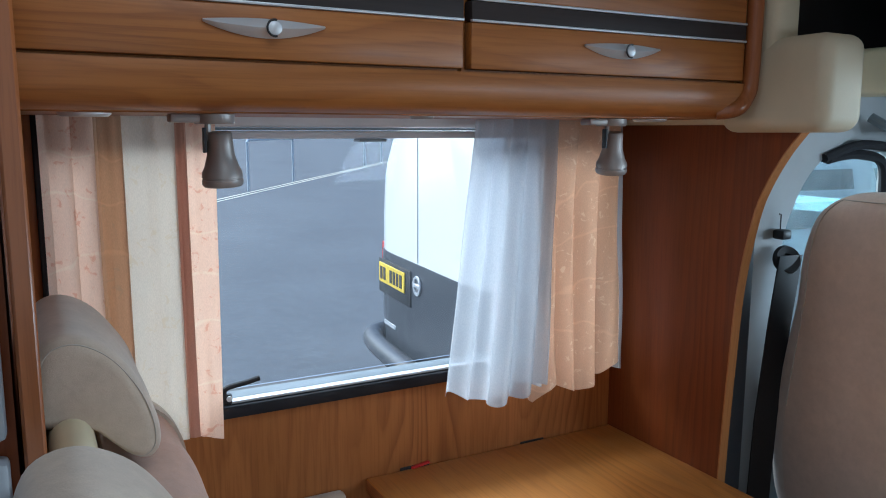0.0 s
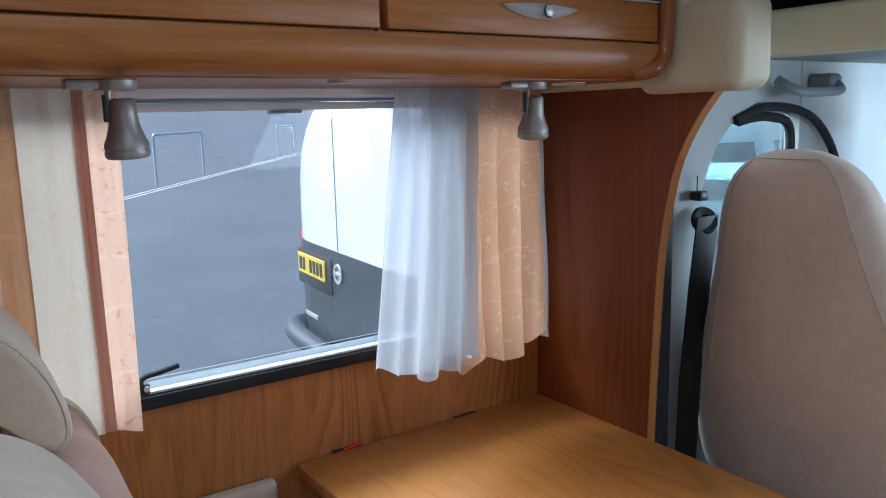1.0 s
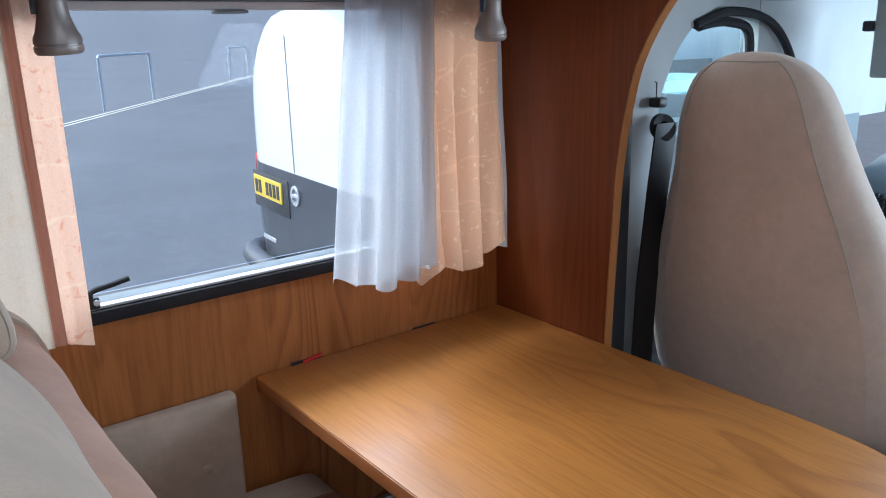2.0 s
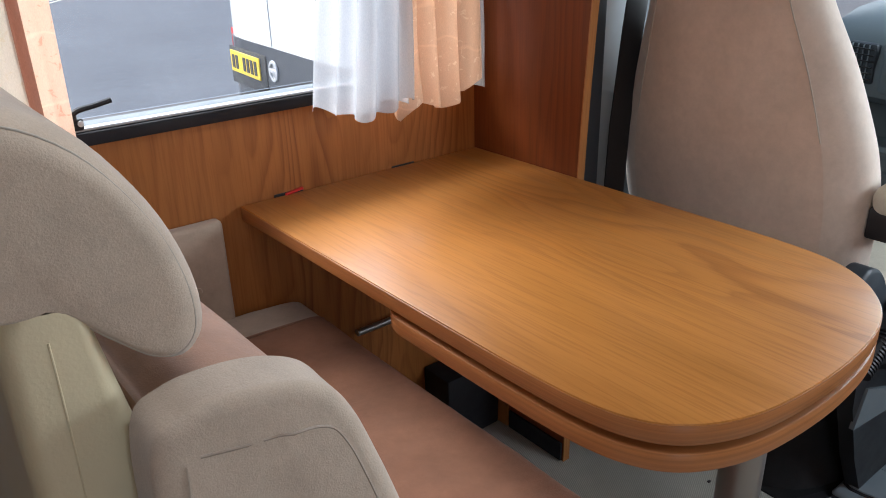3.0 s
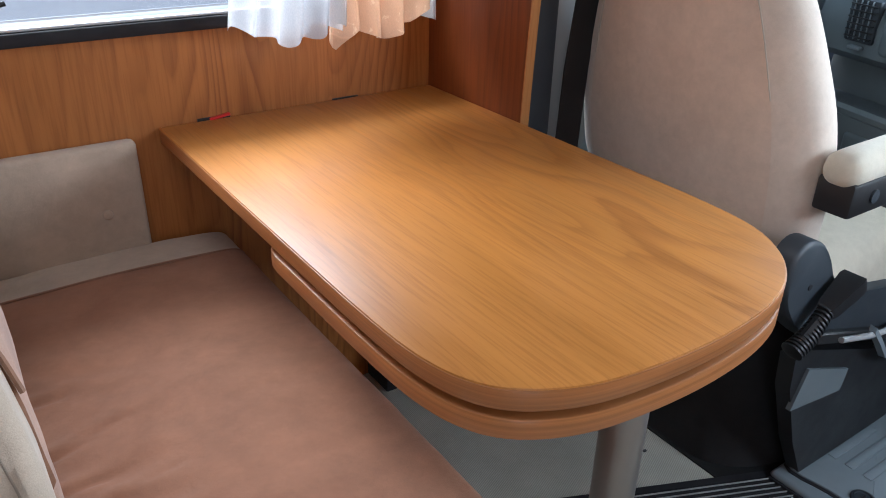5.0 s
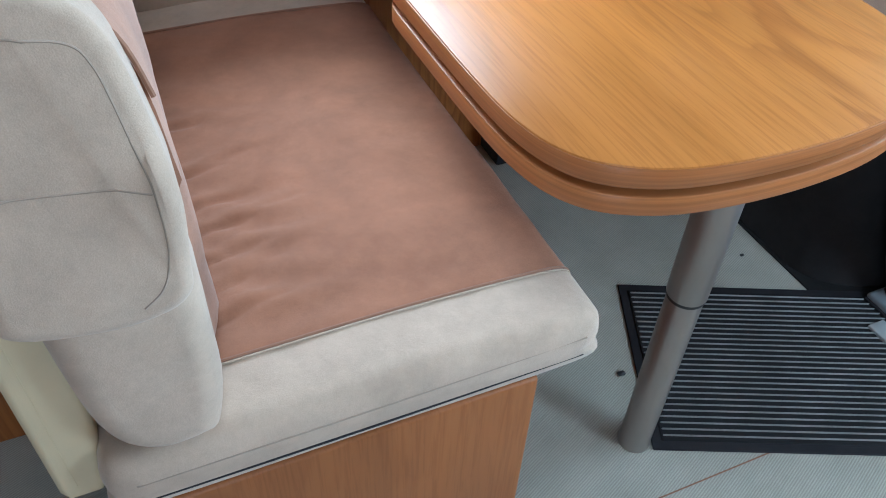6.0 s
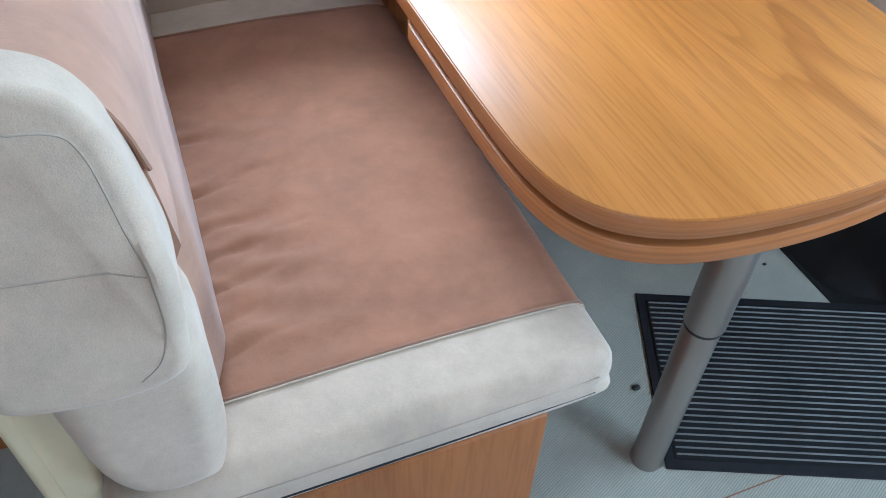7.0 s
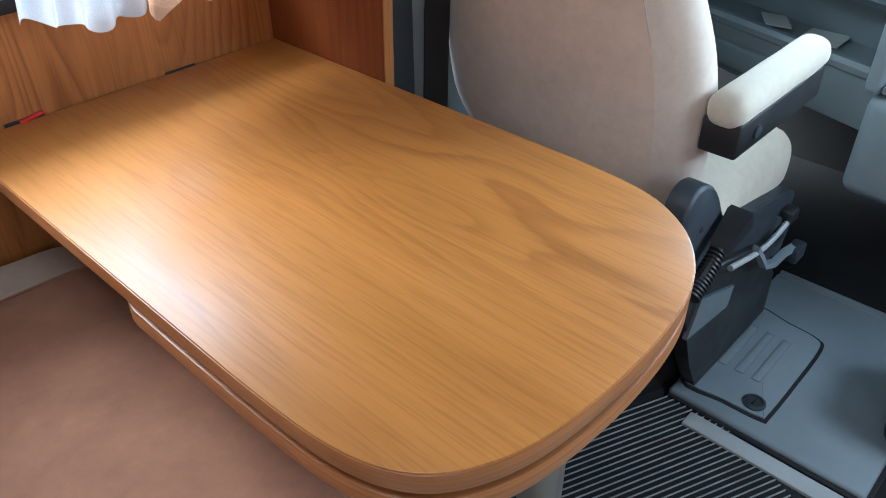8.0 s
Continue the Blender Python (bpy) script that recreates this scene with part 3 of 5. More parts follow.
def handle_bm(x0, x1, z):
    """A crescent handle plate: straight top, bowed lower edge, bulged front."""
    n = 16
    bm = bmesh.new()
    rows = []
    for k, d in enumerate((0.0, 0.006, 0.010, 0.006, 0.0)):
        row = []
        for i in range(n + 1):
            u = i / n
            h = 0.0035 + 0.019 * math.sin(math.pi * u) ** 0.9
            top = z + 0.0035 + 0.004 * math.sin(math.pi * u)
            row.append((x0 + (x1 - x0) * u, CF - 0.002 - d * (0.4 + 0.6 * math.sin(math.pi * u)), top - h * k / 4))
        rows.append(row)
    vs = [[bm.verts.new(p) for p in r] for r in rows]
    for a, b in zip(vs, vs[1:]):
        for i in range(n):
            bm.faces.new((a[i], a[i + 1], b[i + 1], b[i]))
    bm.faces.new([v for v in vs[0]] + [v for v in reversed(vs[-1])])
    return bm


def overhead(x0, x1, hx, label):
    ob = thing("overhead_cabinet", label, "cabinet", "overhead cabinets")
    part("body", box(x0, x1, CF + 0.022, -0.002, 1.415, 1.94), WALL_WOOD, ob)
    d = part("door", box(x0 + 0.003, x1 - 0.003, CF, CF + 0.02, 1.463, 1.525, 0.003), DOOR_WOOD, ob)
    part("band", box(x0 + 0.003, x1 - 0.003, CF - 0.001, CF + 0.02, 1.5275, 1.5525, 0.002), DARK_WOOD, d, "dark brown wood band")
    part("upper_panel", box(x0 + 0.003, x1 - 0.003, CF, CF + 0.02, 1.5555, 1.80, 0.003), DOOR_WOOD, d)
    for z in (1.5248, 1.5525):
        part("inlay", box(x0 + 0.003, x1 - 0.003, CF - 0.003, CF + 0.004, z, z + 0.0034, 0.001), SILVER, d, "silver inlay strip")
    part("handle", handle_bm(hx - 0.072, hx + 0.072, 1.502), SILVER, d, "satin silver crescent handle")
    part("button", moved(lathe([(0, 0), (0.0085, 0.0), (0.0085, 0.0012), (0.0075, 0.002), (0, 0.002)], 18), pose(hx + 0.008, CF - 0.0108, 1.4985, 90)), SILVER, d)
    arc = [(hx + 0.008 + 0.0090 * math.cos(a), CF - 0.0122, 1.4985 + 0.0095 * math.sin(a)) for a in np.linspace(radians(75), radians(285), 14)]
    part("button_gap", tube(arc, 0.0014, 6, smooth=False), BLACK, d)
    return ob


overhead(-0.545, -0.008, -0.278, "cherry wood overhead cabinet with a dark band and silver handle")
overhead(-0.002, 0.528, 0.262, "cherry wood overhead cabinet beside the cab bulkhead")
prof = [(CF + 0.03, 1.459), (CF - 0.002, 1.459), (CF - 0.004, 1.44), (CF, 1.42), (CF + 0.012, 1.408), (CF + 0.03, 1.403), (-0.02, 1.401), (-0.02, 1.412)]
pelmet = thing("cabinet_pelmet", "rounded wood pelmet rail under the overhead cabinets", "pelmet")
part("rail", loft([[(x, p[0], p[1]) for p in curve_through(prof[1:6], 3, False)] + [(x, CF + 0.034, 1.403), (x, CF + 0.034, 1.459)] for x in (-0.545, 0.528)]), DOOR_WOOD, pelmet)
part("underside_board", box(-0.545, 0.528, CF + 0.035, -0.02, 1.401, 1.412, 0.001, 1), DOOR_WOOD, pelmet)
# end trim, rounded at the foot
pts = [(0.540, CF - 0.004, 1.94), (0.540, CF - 0.004, 1.60), (0.538, CF - 0.004, 1.47), (0.530, CF - 0.004, 1.437), (0.510, CF - 0.002, 1.418), (0.485, CF + 0.018, 1.413)]
solid("cabinet_end_trim", tube(pts, 0.0135, 10), TRIM_WOOD, "dark reddish wood trim at the cabinet end", "trim")

# spot lamps under the cabinets


def spot(x, y, label, lean):
    ob = thing("spot_lamp", label, "spot lamp", "reading spots")
    part("track", box(x - 0.058, x - 0.016, y - 0.016, y + 0.012, 1.390, 1.4008, 0.003), PEWTER, ob)
    part("base", moved(lathe([(0, 0), (0.024, 0), (0.026, 0.003), (0.026, 0.012), (0, 0.012)], 20), pose(x - 0.002, y, 1.3885)), PEWTER, ob)
    part("arm", tube([(x - 0.010, y, 1.389), (x - 0.010, y, 1.372), (x - 0.006, y - 0.002, 1.362)], 0.004, 8), PEWTER, ob, "pewter swivel arm")
    part("arm_fork", box(x - 0.017, x - 0.013, y - 0.006, y + 0.004, 1.352, 1.384, 0.001), SLATE, ob)
    prof = [(0, 0.0), (0.0135, 0.0), (0.016, -0.003), (0.0165, -0.016), (0.0175, -0.030), (0.022, -0.045), (0.0255, -0.052), (0.0262, -0.058), (0.0252, -0.0585), (0.0252, -0.0605), (0.0262, -0.061), (0.0265, -0.067), (0.0245, -0.070), (0.0235, -0.066), (0.020, -0.058), (0, -0.056)]
    h = part("head", moved(lathe(prof, 26), pose(x + 0.004, y, 1.379) @ pose(0, 0, 0, *lean)), PEWTER, ob, "pewter bell-shaped head")
    part("bulb", moved(lathe([(0, -0.057), (0.019, -0.058), (0.016, -0.063), (0, -0.066)], 18), pose(x + 0.004, y, 1.379) @ pose(0, 0, 0, *lean)), SILVER, h)


spot(-0.318, -0.285, "pewter grey bell-shaped spot lamp under the overhead cabinet", (4, -3))
spot(0.333, -0.285, "pewter spot lamp under the overhead cabinet beside the curtain", (8, -5))
solid("push_catch", moved(lathe([(0, 0), (0.016, 0), (0.018, 0.003), (0.018, 0.006), (0, 0.006)], 18), pose(-0.03, -0.30, 1.397)), PEWTER, "small round pewter catch under the cabinet", "catch")
solid("puck_light", moved(lathe([(0, 0), (0.026, 0), (0.03, 0.003), (0.03, 0.005), (0, 0.005)], 20), pose(-0.47, -0.28, 1.3965)), SILVER, "flat round silver light under the cabinet", "light")
solid("puck_light", moved(lathe([(0, 0), (0.026, 0), (0.03, 0.003), (0.03, 0.005), (0, 0.005)], 20), pose(0.43, -0.27, 1.3965)), SILVER, "flat round silver light near the bulkhead", "light")

# ---- cab bulkhead padding and over-cab beam ----
pad = thing("bulkhead_padding", "cream vinyl padded bulkhead corner over the cab opening", "padding")
part("cheek", softened(box(W - 0.002 - 0.03, W + 0.035, -0.412, -0.003, 1.392, 1.93, 0.02, 4), 0.002, 20), PAD_VINYL, pad)
part("arm", softened(box(W - 0.034, W + 0.07, -0.512, -0.30, 1.379, 1.535, 0.026, 5), 0.003, 18, 0), PAD_VINYL, pad)
solid("overcab_beam", box(0.86, 0.93, -2.3, CAB_Y - 0.02, 1.447, 1.535, 0.012, 3), BEAM_VINYL, "pale yellow vinyl edge beam of the over-cab shelf", "beam")
bm = box(0.72, 2.4, -2.3, 0.0, 1.70, 1.72)
box(1.70, 1.72, -2.3, 0.0, 1.50, 1.72, bm=bm)
box(0.70, 1.72, CAB_Y, CAB_Y + 0.02, 1.50, 1.70, bm=bm)
solid("overcab_lining", bm, DARK_LINING, "black fabric lining of the over-cab locker", "lining")
solid("ceiling_cab", box(0.93, 2.3, -2.3, CAB_Y + 0.1, 1.455, 1.50, 0.01), PALE_GREY, "pale grey moulded cab headlining", "ceiling", kind="structure")

# ---- cab side: pillar, door, window ----
out = curve_through([(0.64, 0.0), (0.64, 0.6), (0.65, 1.05), (0.69, 1.28), (0.80, 1.40), (1.0, 1.46)], 5, False)
inn = curve_through([(0.81, 0.0), (0.81, 0.6), (0.817, 1.08), (0.852, 1.23), (0.935, 1.325), (1.10, 1.40)], 5, False)
bm = bmesh.new()
vs = []
for y in (CAB_Y, CAB_Y + 0.05):
    vs.append(([bm.verts.new((p[0], y + 0.02 * 0, p[1])) for p in out], [bm.verts.new((p[0], y, p[1])) for p in inn]))
for i in range(len(out) - 1):
    for (o, n_) in vs:
        bm.faces.new((o[i], o[i + 1], n_[i + 1], n_[i]))
    for k in (0, 1):
        bm.faces.new((vs[0][k][i], vs[1][k][i], vs[1][k][i + 1], vs[0][k][i + 1]))
solid("pillar_cab", bm, PALE_GREY, "pale grey plastic door pillar sweeping up to the headlining", "pillar", kind="structure")
solid("pillar_seal", box(0.622, 0.712, CAB_Y - 0.03, CAB_Y + 0.0, 0.0, 1.20, 0.010, 3), SLATE, "dark slate rubber strip beside the pillar", "trim", kind="structure")
solid("wall_cab_back", box(W + 0.02, 0.66, CAB_Y + 0.04, 0.0, 0.0, 1.5), GREY, "grey return between living area and cab", "wall", kind="structure")

door = thing("door_cab", "grey plastic cab door with a window and storage ledge", "door", kind="structure")
part("door_panel", box(0.84, 1.75, CAB_Y + 0.01, CAB_Y + 0.06, 0.05, 1.085, 0.01), DASH, door)
part("door_ledge", box(0.95, 1.75, CAB_Y - 0.06, CAB_Y + 0.012, 0.50, 0.55, 0.015, 3), GREY, door, "storage ledge")
part("door_pocket", box(0.98, 1.70, CAB_Y - 0.05, CAB_Y + 0.012, 0.10, 0.26, 0.015, 3), DASH, door)
part("door_pull", box(1.25, 1.45, CAB_Y - 0.02, CAB_Y + 0.012, 0.42, 0.46, 0.008, 2), SLATE, door)
gl = part("pane", box(0.80, 1.22, CAB_Y + 0.052, CAB_Y + 0.057, 1.07, 1.34), CAB_GLASS, door, "rain-speckled teal tinted glass")
gl.visible_shadow = False
seal = curve_through([(0.965, 1.322), (1.02, 1.330), (1.08, 1.33), (1.155, 1.31), (1.17, 1.22), (1.19, 1.09)], 5, False)
part("window_seal", tube([(p[0], CAB_Y + 0.012, p[1]) for p in seal], 0.011, 8, smooth=False), RUBBER, door, "black rubber seal")
seal2 = curve_through([(0.93, 1.325), (1.05, 1.352), (1.20, 1.335), (1.30, 1.27), (1.37, 1.16), (1.42, 1.0), (1.44, 0.7)], 5, False)
part("door_seal", tube([(p[0], CAB_Y - 0.004, p[1]) for p in seal2], 0.010, 8, smooth=False), RUBBER, door, "black door seal")
bm = box(1.20, 1.9, CAB_Y + 0.012, CAB_Y + 0.05, 1.07, 1.46)
box(0.84, 1.9, CAB_Y + 0.014, CAB_Y + 0.05, 1.335, 1.50, bm=bm)
solid("wall_cab_side", bm, PALE_GREY, "pale grey moulded trim round the cab door window", "wall", kind="structure")
gh = thing("grab_handle", "grey plastic grab handle on the headlining", "handle")
part("bar", tube([(1.05, CAB_Y - 0.02, 1.41), (1.07, CAB_Y - 0.06, 1.385), (1.16, CAB_Y - 0.065, 1.383), (1.24, CAB_Y - 0.06, 1.388), (1.26, CAB_Y - 0.02, 1.412)], 0.011, 8), GREY, gh)
part("mount", box(1.225, 1.275, CAB_Y - 0.045, CAB_Y + 0.015, 1.385, 1.425, 0.01, 3), GREY, gh)
belt = thing("seat_belt", "black seat belt hanging from its pillar anchor", "seat belt")
part("anchor_cover", box(0.788, 0.815, CAB_Y - 0.03, CAB_Y - 0.002, 1.165, 1.185, 0.005, 2), BLACK, belt)
part("slider", tube([(0.80, CAB_Y - 0.012, 1.18), (0.80, CAB_Y - 0.012, 1.215), (0.795, CAB_Y - 0.012, 1.216)], 0.0015, 6, smooth=False), BLACK, belt)
part("guide", moved(lathe([(0.012, -0.006), (0.026, -0.008), (0.03, 0), (0.026, 0.008), (0.012, 0.006), (0.012, -0.006)], 20), pose(0.802, CAB_Y - 0.03, 1.125, 70, 0, -20)), BLACK, belt, "black belt guide ring")
part("webbing", loft([[(x + dx, CAB_Y - 0.035 + dy, z) for dx, dy in ((0, 0), (0.060, -0.006), (0.060, -0.009), (0, -0.003))] for x, z in ((0.772, 1.135), (0.752, 1.0), (0.730, 0.8), (0.718, 0.5), (0.714, 0.2))]), BLACK, belt, "black webbing")

# ---- cab front: dashboard, windscreen surround ----
dash = thing("dashboard", "grey moulded dashboard with air vents and a glovebox", "dashboard")
dprof = [(1.80, 0.45), (1.56, 0.46), (1.51, 0.485), (1.50, 0.595), (1.492, 0.600), (1.488, 0.614), (1.496, 0.624), (1.515, 0.622), (1.535, 0.602), (1.66, 0.600), (1.665, 0.700), (1.585, 0.708), (1.552, 0.730), (1.548, 0.80), (1.565, 0.855), (1.61, 0.890), (1.75, 0.925), (2.2, 0.96), (2.2, 0.45)]
part("body", loft([[(p[0] + 0.0, y, p[1]) for p in dprof] for y in (-2.2, -1.5, -0.90, -0.8, -0.7, -0.6, -0.5, -0.4, CAB_Y - 0.01)]), DASH, dash)
part("glovebox_lid", box(1.538, 1.58, -0.90, -0.462, 0.742, 0.868, 0.016, 4), DASH, dash)
v = part("vent", box(1.540, 1.57, -0.445, -0.355, 0.76, 0.865, 0.008, 2), SLATE, dash, "black louvred air vent")
for k in range(6):
    part("slat", box(1.533, 1.55, -0.440, -0.360, 0.772 + 0.0155 * k, 0.7755 + 0.0155 * k, 0.001, 1), BLACK, v)
for k in range(4):
    part("slat", box(1.534, 1.55, -0.425 + 0.017 * k, -0.4225 + 0.017 * k, 0.768, 0.862, 0.001, 1), GREY, v)
part("vent_slider", box(1.530, 1.55, -0.42, -0.38, 0.745, 0.753, 0.002, 1), GREY, dash)
part("centre_console", box(1.455, 1.68, -1.35, -0.895, 0.36, 0.585, 0.03, 4), GREY, dash, "grey console block")
part("console_cheek", box(1.46, 1.68, -0.915, -0.880, 0.586, 0.80, 0.012, 3), GREY, dash)
part("console_shelf", box(1.46, 1.68, -1.35, -0.916, 0.592, 0.610, 0.006, 2), DASH, dash)
part("lower_lid", box(1.492, 1.52, -0.66, -0.46, 0.500, 0.560, 0.010, 3), DASH, dash)
part("cup", moved(lathe([(0, 0), (0.03, 0), (0.034, 0.05), (0.03, 0.052), (0.027, 0.01), (0, 0.01)], 20), pose(1.53, -0.965, 0.611)), SILVER, dash)
# the passenger side of the dashboard sweeps away from the seat
for ob in dash.children_recursive:
    for w in ob.data.vertices:
        w.co.x += 0.30 * (max(-0.90, w.co.y) + 0.62)
        w.co.z += 0.022
solid("paper_sheet", box(1.53, 1.62, -0.77, -0.68, 0.6255, 0.629, 0.001, 1), PALE_GREY, "pale loose paper on the dashboard shelf", "paper")
solid("paper_sheet", moved(box(-0.05, 0.05, -0.03, 0.03, 0, 0.004, 0.001, 1), pose(1.60, -0.60, 0.630, 6, 3, 30)), PALE_GREY, "pale tilted paper on the dashboard shelf", "paper")
bm = box(2.2, 2.26, -2.3, CAB_Y + 0.05, -0.05, 0.97)
solid("wall_cab_front", bm, CAB_CARPET, "black carpeted bulkhead below the windscreen", "wall", kind="structure")
ws = part("pane", box(2.25, 2.255, -2.2, CAB_Y, 0.97, 1.50), CAB_GLASS, thing("window_2", "windscreen of the driving cab", "window", kind="structure"))
ws.visible_shadow = False
vis = thing("sun_visor", "pale grey folded sun visor under the headlining", "visor")
part("visor", box(1.50, 1.515, -0.80, -0.36, 1.19, 1.458, 0.006, 3), PALE_GREY, vis)
part("clip", box(1.49, 1.52, -0.36, -0.335, 1.30, 1.325, 0.005, 2), BLACK, vis)
part("rivet", moved(lathe([(0, 0), (0.006, 0), (0.006, 0.003), (0, 0.004)], 10), pose(1.50, -0.42, 1.27, 0, -90, 0)), SLATE, vis)
part("rivet", moved(lathe([(0, 0), (0.006, 0), (0.006, 0.003), (0, 0.004)], 10), pose(1.50, -0.42, 1.23, 0, -90, 0)), SLATE, vis)

# ---- cab seat ----
SY = -0.565


def ring_at(z, x, w, d, yc=SY, n=40, e=3.2):
    res = []
    for s in range(n):
        a = 2 * math.pi * s / n
        c, q = math.cos(a), math.sin(a)
        res.append((x + d * math.copysign(abs(c) ** (2 / e), c), yc + w * math.copysign(abs(q) ** (2 / e), q), z))
    return res


seat = thing("cab_seat", "high-backed cab seat in a taupe and cream cover", "seat")
# height, x, half width, half depth, y
stations = [(0.47, 0.90, 0.19, 0.06, -0.55), (0.52, 0.89, 0.235, 0.075, -0.547), (0.61, 0.872, 0.266, 0.085, -0.530), (0.71, 0.862, 0.274, 0.090, -0.524), (0.80, 0.852, 0.264, 0.088, -0.520), (0.89, 0.84, 0.240, 0.086, -0.516), (0.97, 0.828, 0.214, 0.080, -0.510), (1.06, 0.812, 0.180, 0.074, -0.502), (1.15, 0.798, 0.154, 0.068, -0.492), (1.215, 0.788, 0.128, 0.058, -0.489), (1.25, 0.783, 0.095, 0.046, -0.488), (1.270, 0.781, 0.05, 0.028, -0.488), (1.275, 0.781, 0.015, 0.010, -0.488)]
fine = curve_through(stations, 5, False)
full = [ring_at(*s, n=48, e=2.7) for s in fine]
A0, A1 = 18, 30
part("backrest", softened(loft([r[A0 : A1 + 1] for r in full[:-8]], False, False), 0.002, 8), TAUPE, seat, "taupe fabric rear of the backrest")
part("backrest_side", softened(loft([r[A1:] + r[: A0 + 1] for r in full[:-8]], False, False), 0.002, 8), LIT_SIDE_COVER, seat, "side panel of the cover, coloured paler as if lit")
part("backrest_crown", softened(loft(full[-9:]), 0.002, 8), TAUPE, seat, "taupe crown of the backrest")
for k in (A0, A1):
    part("seam", tube([(r[k][0] - 0.001, r[k][1], r[k][2]) for r in full[22:-8]], 0.0013, 6, smooth=False), SEAM, seat)
part("crown_seam", tube([(p[0], p[1], p[2] + 0.0005) for p in full[-9][A0 : A1 + 1]], 0.0013, 6, smooth=False), SEAM, seat)
part("seat_cushion", cushion(0.885, 1.312, SY - 0.255, SY + 0.26, 0.385, 0.538, 0.06, 12, 0.010, 4), COVER, seat, "cream seat cushion")
hinge = [(0.735, 0.600), (0.766, 0.634), (0.815, 0.625), (0.850, 0.590), (0.880, 0.545), (0.925, 0.500), (1.0, 0.478), (1.25, 0.420), (1.278, 0.365), (1.215, 0.335), (0.95, 0.380), (0.84, 0.430), (0.75, 0.52)]
hc = part("hinge_cover", loft([[(p[0] + (0.86 - p[0]) * f, y, p[1] + (0.47 - p[1]) * f) for p in curve_through(hinge, 4)] for y, f in ((-0.846, 0.05), (-0.842, 0.01), (-0.838, 0.0), (-0.805, 0.0))]), SLATE, seat, "slate plastic hinge cover")
for x, z in ((0.805, 0.545), (1.19, 0.39)):
    part("screw_hole", moved(lathe([(0, 0), (0.006, 0), (0.0055, 0.0015), (0, 0.002)], 12), pose(x, -0.846, z, 90)), RUBBER, hc)
arm = part("armrest", cushion(0.822, 1.195, -0.862, -0.796, 0.714, 0.770, 0.026, 12, 0.006, 9), COVER, seat, "cream armrest cover")
part("armrest_base", box(0.832, 1.165, -0.862, -0.796, 0.667, 0.727, 0.006, 2), BLACK, arm, "black armrest underside")
part("armrest_bolt", moved(lathe([(0, 0), (0.012, 0), (0.012, 0.004), (0, 0.005)], 14), pose(0.897, -0.862, 0.697, 90)), SLATE, arm)
part("armrest_pivot", moved(lathe([(0, 0), (0.025, 0), (0.025, 0.05), (0, 0.05)], 16), pose(0.865, -0.77, 0.692, 90)), BLACK, seat)
foot = curve_through([(0.885, -0.30), (0.872, -0.45), (0.872, -0.64), (0.905, -0.72), (1.0, -0.775), (1.15, -0.785), (1.31, -0.785), (1.33, -0.55), (1.31, -0.30), (1.10, -0.285)], 6)
rings = []
for z in np.linspace(0.002, 0.39, 14):
    f = 1 - 0.10 * z / 0.39
    rings.append([(1.09 + (p[0] - 1.09) * f + 0.010 * noise.noise(Vector((p[0] * 14, p[1] * 14, z * 9))), -0.54 + (p[1] + 0.54) * f + 0.010 * noise.noise(Vector((p[1] * 14, p[0] * 14, z * 9 + 7))), float(z)) for p in foot])
part("pedestal", loft(rings), DARK_LINING, seat, "creased black cover over the pedestal")
shield = [(1.0, 0.02), (0.93, 0.14), (0.86, 0.30), (0.85, 0.375), (0.90, 0.375), (1.14, 0.29), (1.24, 0.27), (1.33, 0.15), (1.34, 0.02)]
part("side_shield", loft([[(p[0], y, p[1]) for p in shield] for y in (-0.834, -0.802)]), BLACK, seat, "black plastic side shield")
panel = [(0.87, 0.25), (0.90, 0.335), (1.06, 0.275), (1.05, 0.225)]
part("shield_panel", loft([[(p[0], y, p[1]) for p in panel] for y in (-0.840, -0.830)]), DASH, seat, "grey inset of the side shield")
part("slide_rail", moved(box(-0.18, 0.20, -0.010, 0.010, -0.012, 0.012, 0.003, 1), pose(1.03, -0.850, 0.375, 0, 17, 0)), BLACK, seat)
part("slide_rod", tube([(0.93, -0.866, 0.405), (1.10, -0.866, 0.365), (1.22, -0.866, 0.378)], 0.006, 8), SILVER, seat)
part("rail_knob", box(1.195, 1.235, -0.875, -0.845, 0.368, 0.398, 0.006, 2), BLACK, seat)
grip_top, grip_foot, gaiter_foot = Vector((0.894, -0.875, 0.548)), Vector((0.819, -0.875, 0.507)), Vector((0.756, -0.870, 0.448))
way = (grip_top - grip_foot).normalized()
lean = way.to_track_quat("Z", "Y").to_matrix().to_4x4()
grip_length = (grip_top - grip_foot).length
part("lever_grip", moved(loft([[(sx * w, sy * d, z) for sx, sy in ((-1, -1), (1, -1), (1, 1), (-1, 1))] for z, w, d in ((0, 0.013, 0.011), (0.01, 0.016, 0.013), (grip_length - 0.01, 0.022, 0.016), (grip_length, 0.020, 0.014))]), Matrix.Translation(grip_foot) @ lean), BLACK, seat, "black lever grip")
part("lever_shaft", tube([grip_foot, gaiter_foot], 0.009, 8, smooth=False), BLACK, seat)
for k in range(13):
    c = grip_foot.lerp(gaiter_foot, k / 12) + Vector((0.006, 0, -0.008)) * math.sin(k / 12 * math.pi)
    part("gaiter_ring", moved(lathe([(0.008, -0.003), (0.0150 + 0.0004 * k, -0.0018), (0.0150 + 0.0004 * k, 0.0018), (0.008, 0.003), (0.008, -0.003)], 14), Matrix.Translation(c) @ lean), BLACK, seat)
